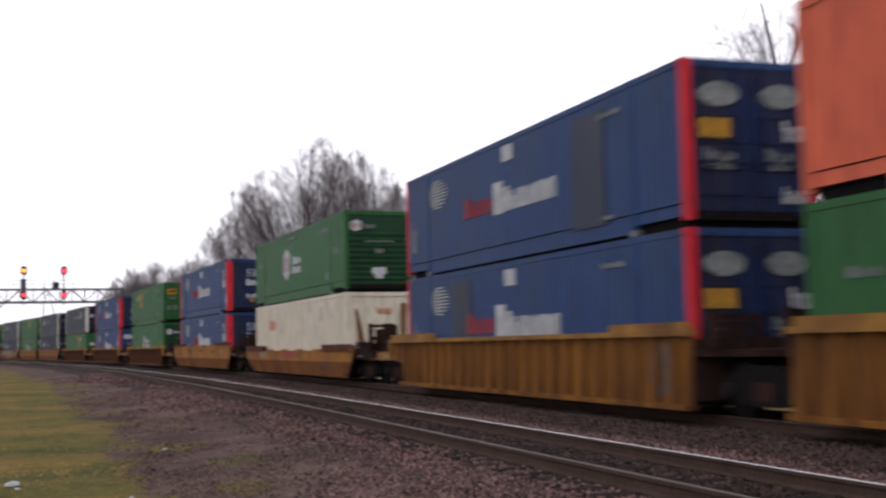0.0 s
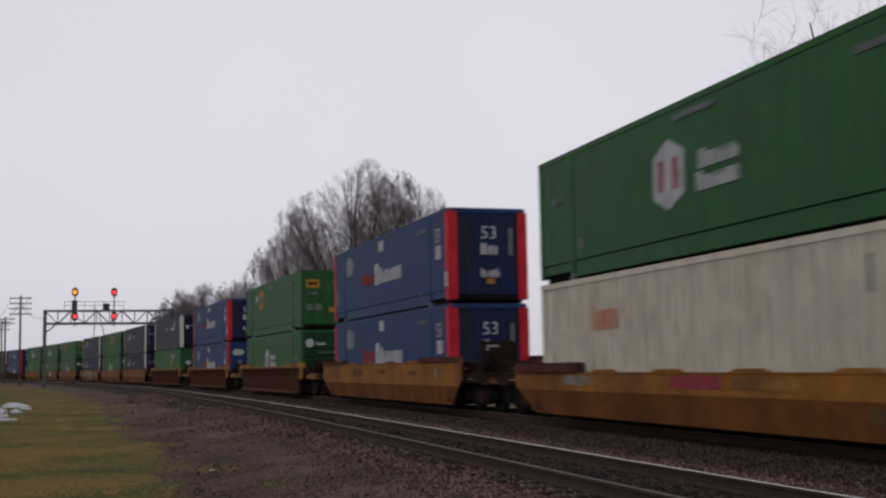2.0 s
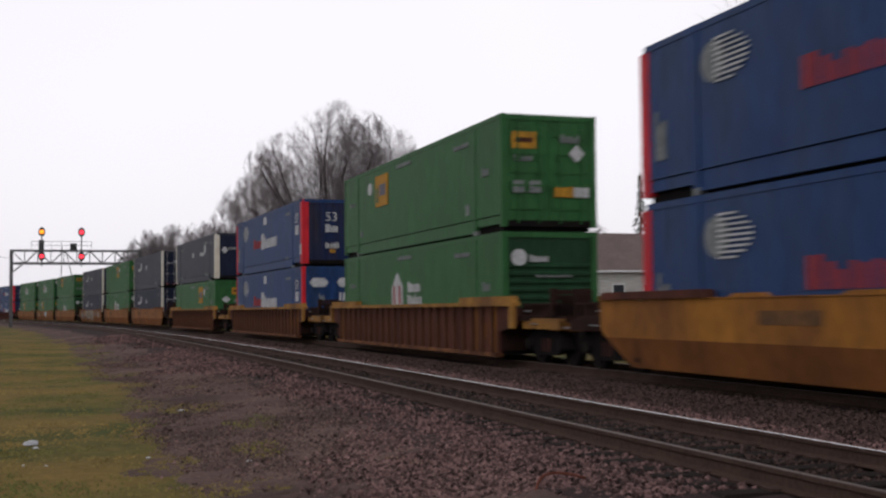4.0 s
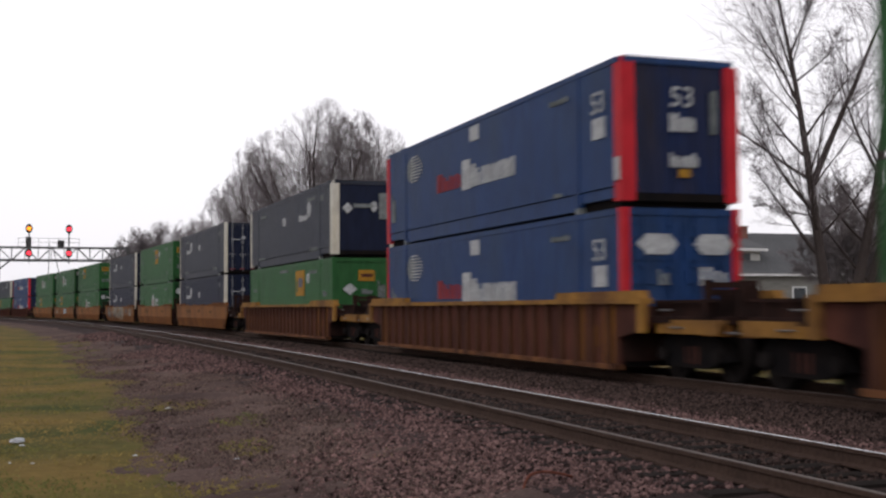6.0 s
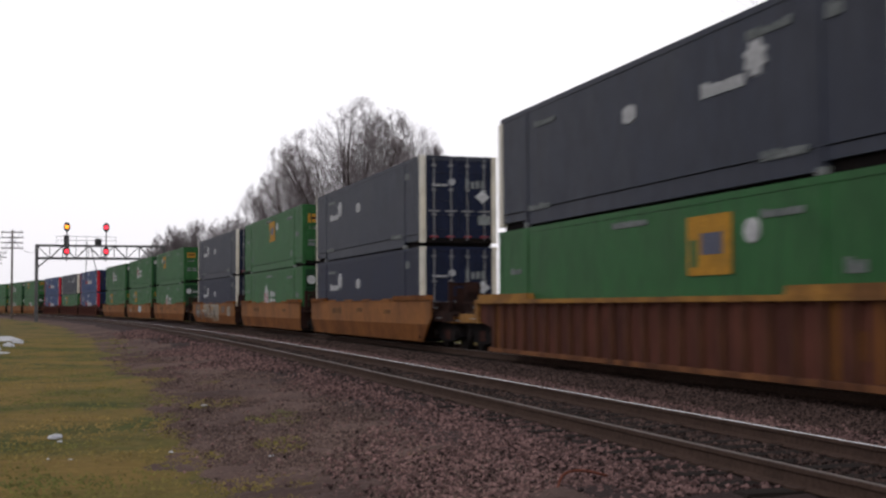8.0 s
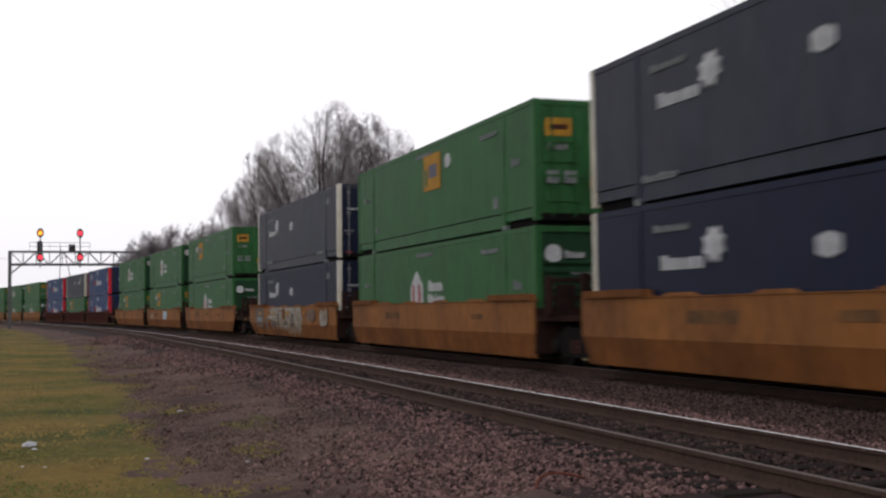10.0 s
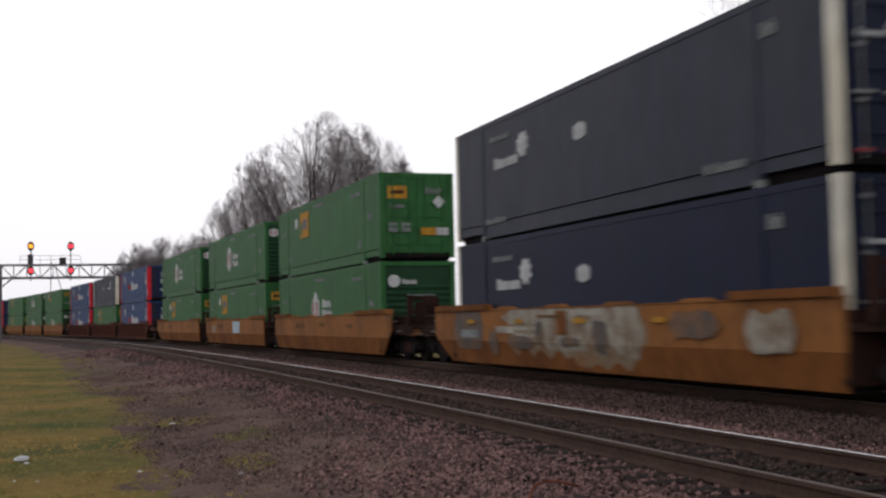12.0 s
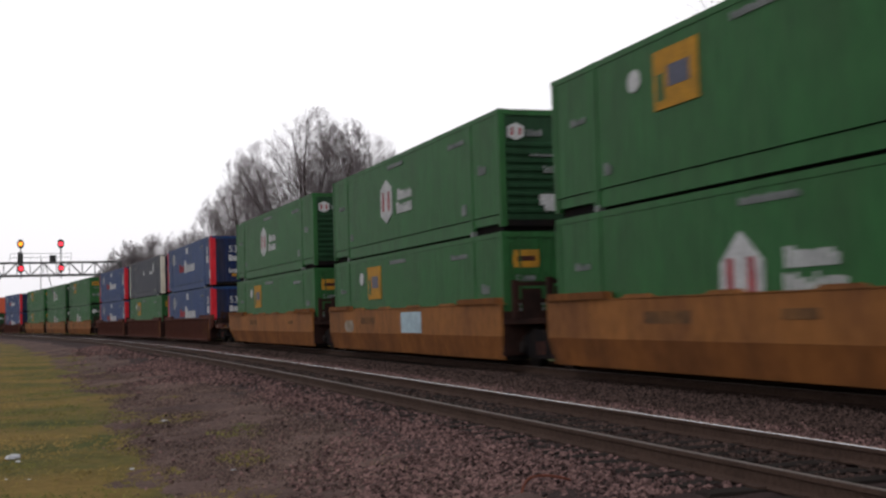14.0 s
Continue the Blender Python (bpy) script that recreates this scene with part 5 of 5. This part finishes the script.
# ---- loose ballast, turf and litter ----
def crush(name, label, p, mat, rng):
    """Broken stones at rows of (across, along, radius), joined into one mesh."""
    n = len(p)
    z = np.interp(p[:, 0], *zip(*[(u, bed_height(u)) for u in np.linspace(-6, 9, 61)]))
    x = NEAR_X - BEND * np.maximum(0, p[:, 1] - BEND_FROM) ** 2 + p[:, 0]
    base = np.array([(1, 0, 0), (-1, 0, 0), (0, 1, 0), (0, -1, 0), (0, 0, 1), (0, 0, -1)], float)
    q = rng.normal(size=(n, 4))
    q /= np.linalg.norm(q, axis=1)[:, None]
    w, a, b, c = q.T
    turn = np.stack([1 - 2 * (b * b + c * c), 2 * (a * b - w * c), 2 * (a * c + w * b), 2 * (a * b + w * c), 1 - 2 * (a * a + c * c), 2 * (b * c - w * a), 2 * (a * c - w * b), 2 * (b * c + w * a), 1 - 2 * (a * a + b * b)], 1).reshape(n, 3, 3)
    pts = base[None] * rng.uniform(0.6, 1.25, (n, 6, 1)) + rng.normal(0, 0.16, (n, 6, 3))
    pts = np.einsum("nij,nkj->nki", turn, pts) * p[:, 2][:, None, None]
    pts += np.stack([x, p[:, 1], z + p[:, 2] * 0.45], 1)[:, None]
    tris = np.array([(0, 2, 4), (2, 1, 4), (1, 3, 4), (3, 0, 4), (2, 0, 5), (1, 2, 5), (3, 1, 5), (0, 3, 5)])
    faces = (tris[None] + (np.arange(n) * 6)[:, None, None]).reshape(-1, 3)
    me = bpy.data.meshes.new(name)
    me.from_pydata(pts.reshape(-1, 3).tolist(), [], faces.tolist())
    me.materials.append(mat)
    tagged(new(name, me), label, "ballast", kind="stuff")


def scatter_stones():
    """Crushed stones, more of them where the path passes near."""
    rng = np.random.default_rng(7)
    spots = []
    for y0, y1, u0, u1, n, big in ((8.5, 16, -5.6, 3.6, 44000, 1.0), (16, 26, -5.6, 3.8, 40000, 1.05), (12, 30, 3.6, 4.6, 7000, 1.0), (26, 48, -5.4, 4.0, 34000, 1.35), (48, 80, -4.9, 4.0, 12000, 1.9)):
        spots.append(np.stack([rng.uniform(u0, u1, n), rng.uniform(y0, y1, n), rng.uniform(0.013, 0.034, n) * big], 1))
    p = np.concatenate(spots)
    keep = np.minimum(abs(p[:, 0] - 0.75), abs(p[:, 0] + 0.75)) > 0.11
    on_tie = (abs(((p[:, 1] - 3) / 0.53 + 0.5) % 1 - 0.5) * 0.53 < 0.12) & (abs(p[:, 0]) < 1.3)
    keep &= ~on_tie | (rng.random(len(p)) < 0.25)
    edge = -2.3 - 0.9 * np.sin(p[:, 1] * 0.21) - 0.5 * np.sin(p[:, 1] * 0.6 + 1)
    keep &= rng.random(len(p)) < np.clip((p[:, 0] - edge + 0.9) / 1.4, 0.03, 1)
    keep &= (abs(p[:, 0]) > 0.8) | (rng.random(len(p)) < 0.5)
    keep &= ~((p[:, 0] > -1.4) & (p[:, 0] < -0.85)) | (rng.random(len(p)) < 0.45)
    p = p[keep]
    off = p[:, 0] + rng.normal(0, 0.2, len(p))
    # dark between the near rails; beyond 2.5 the train's shadow is put into colour
    oily_shaded = ((off > -0.8) & (off < 1.5)) | (off > 2.5)
    crush("ballast_stones", "loose reddish brown crushed stones along the near track", p[~oily_shaded], STONE, rng)
    crush("oily_ballast_stones", "dark oily crushed stones between the rails", p[oily_shaded], OILY_SHADED_STONE, rng)
    n = 60000
    fine = np.stack([-5.7 + 3.6 * rng.random(n) ** 0.8, 8.5 + 36 * rng.random(n) ** 1.5, rng.uniform(0.006, 0.02, n)], 1)
    crush("shoulder_gravel", "fine pale brown gravel beside the ballast", fine, GRAVEL, rng)


def scatter_grass():
    rng = np.random.default_rng(9)
    n = 56000
    y = 9 + 61 * rng.random(n) ** 1.7
    u = -5.3 - 9.5 * rng.random(n) ** 0.8 + rng.normal(0, 0.25, n)
    stray = rng.random(n) < 0.36
    u[stray] = -6.0 + 3.4 * rng.random(stray.sum()) ** 2.0
    x = NEAR_X - BEND * np.maximum(0, y - BEND_FROM) ** 2 + u
    verts, faces = [], []
    for i in range(n):
        z = -0.45 + 0.07 * noise.noise((x[i] * 0.35, y[i] * 0.25, 2)) + 0.03 * noise.noise((x[i] * 1.3, y[i] * 1.1, 5)) - 0.01
        if stray[i]:
            if noise.noise((x[i] * 0.9, y[i] * 0.45, 11)) < 0.25 * (u[i] + 5.2) - 0.12:
                continue
            z = bed_height(u[i]) - 0.005
        for _ in range(3):
            a, h, w = rng.uniform(0, 6.28), rng.uniform(0.015, 0.045), rng.uniform(0.012, 0.03)
            dx, dy = math.cos(a), math.sin(a)
            ox, oy = x[i] + rng.normal(0, 0.05), y[i] + rng.normal(0, 0.05)
            b = len(verts)
            lean = rng.uniform(0.03, 0.1)
            if dx > 0:
                dx, dy = -dx, -dy
            verts += [(ox - dx * w, oy - dy * w, z), (ox + dx * w, oy + dy * w, z), (ox + dy * lean, oy - dx * lean, z + h)]
            faces.append((b, b + 1, b + 2))
    me = bpy.data.meshes.new("grass")
    me.from_pydata(verts, [], faces)
    me.materials.append(BLADE)
    tagged(new("grass", me), "short yellow and green winter grass blades", "grass", kind="stuff")


def snow_heap(label, x, y, z, size, seed):
    """A melting lump of old snow."""
    rng = random.Random(seed)
    bm = bmesh.new()
    bmesh.ops.create_icosphere(bm, subdivisions=3, radius=1)
    for v in bm.verts:
        k = 1 + 0.35 * noise.noise(v.co * 1.7 + Vector((seed, 0, 0))) + 0.15 * noise.noise(v.co * 4 + Vector((0, seed, 0)))
        v.co = Vector((v.co.x * size[0] * k, v.co.y * size[1] * k, max(v.co.z, -0.2) * size[2] * k))
    me = bpy.data.meshes.new("snow_patch")
    bm.to_mesh(me)
    bm.free()
    me.materials.append(SNOW)
    ob = tagged(new("snow_patch", me), label, "snow", "patches of old snow")
    ob.matrix_basis = pose(x, y, z, 0, 0, rng.uniform(0, 90))


scatter_stones()
scatter_grass()
for k, (x, y, sx, sy, sz) in enumerate(((-3.0, 57, 0.3, 0.7, 0.2), (-3.45, 52, 0.28, 0.6, 0.12), (-2.9, 62.5, 0.3, 0.8, 0.22), (-3.7, 57, 0.35, 0.8, 0.26), (-3.6, 66, 0.4, 0.9, 0.3), (-2.75, 47.5, 0.22, 0.45, 0.1), (-3.2, 49, 0.2, 0.5, 0.1), (-4.3, 62, 0.35, 0.8, 0.3))):
    snow_heap("lumpy heap of old snow on the grass", x - 0.3, y, -0.43, (sx * 0.75, sy * 0.8, sz * 0.75), k + 1)
for k, (x, y, s) in enumerate(((-0.37, 16.72, 0.16), (-0.3, 16.2, 0.06), (-0.4, 14.3, 0.07), (-0.15, 14.2, 0.05), (1.98, 20.84, 0.085), (2.05, 13.6, 0.05), (1.0, 14.6, 0.05))):
    snow_heap("small white scrap of snow on the ground", x, y, -0.43 if x < 1.5 else -0.4, (s * 0.55, s * 0.6, s * 0.28), k + 20)
cable = bpy.data.curves.new("cable", "CURVE")
cable.dimensions, cable.bevel_depth = "3D", 0.012
spline = cable.splines.new("POLY")
spline.points.add(12)
for i, pt in enumerate(spline.points):
    t = i / 12
    pt.co = (3.82 + 0.6 * t, 9.35 + 0.45 * t + 0.16 * math.sin(t * 5), -0.24 + 0.08 * math.sin(t * math.pi) + 0.04 * t, 1)
cable.materials.append(HOSE)
tagged(new("cable", cable), "rusty red cable curled on the ballast", "cable")


def motions():
    times = [0.5 * i for i in range(29)]
    for ob, middle, z in MOVING:
        walk(ob, [(t, on_track(middle - SPEED * t, z)) for t in times])
    # wheels roll on the rails; those of the far tail of the train are too far off to be told
    turns = [i / FPS for i in range(14 * FPS + 1)]
    for ob, middle, z in MOVING:
        if ob.name.startswith("well_car") and middle < 275:
            for axle in ob.children_recursive:
                if axle.name.startswith("wheelset"):
                    wy = axle.matrix_basis.translation.y
                    walk(axle, [(t, pose(0, wy, 0.46, math.degrees(SPEED * t / 0.46))) for t in turns])


motions()
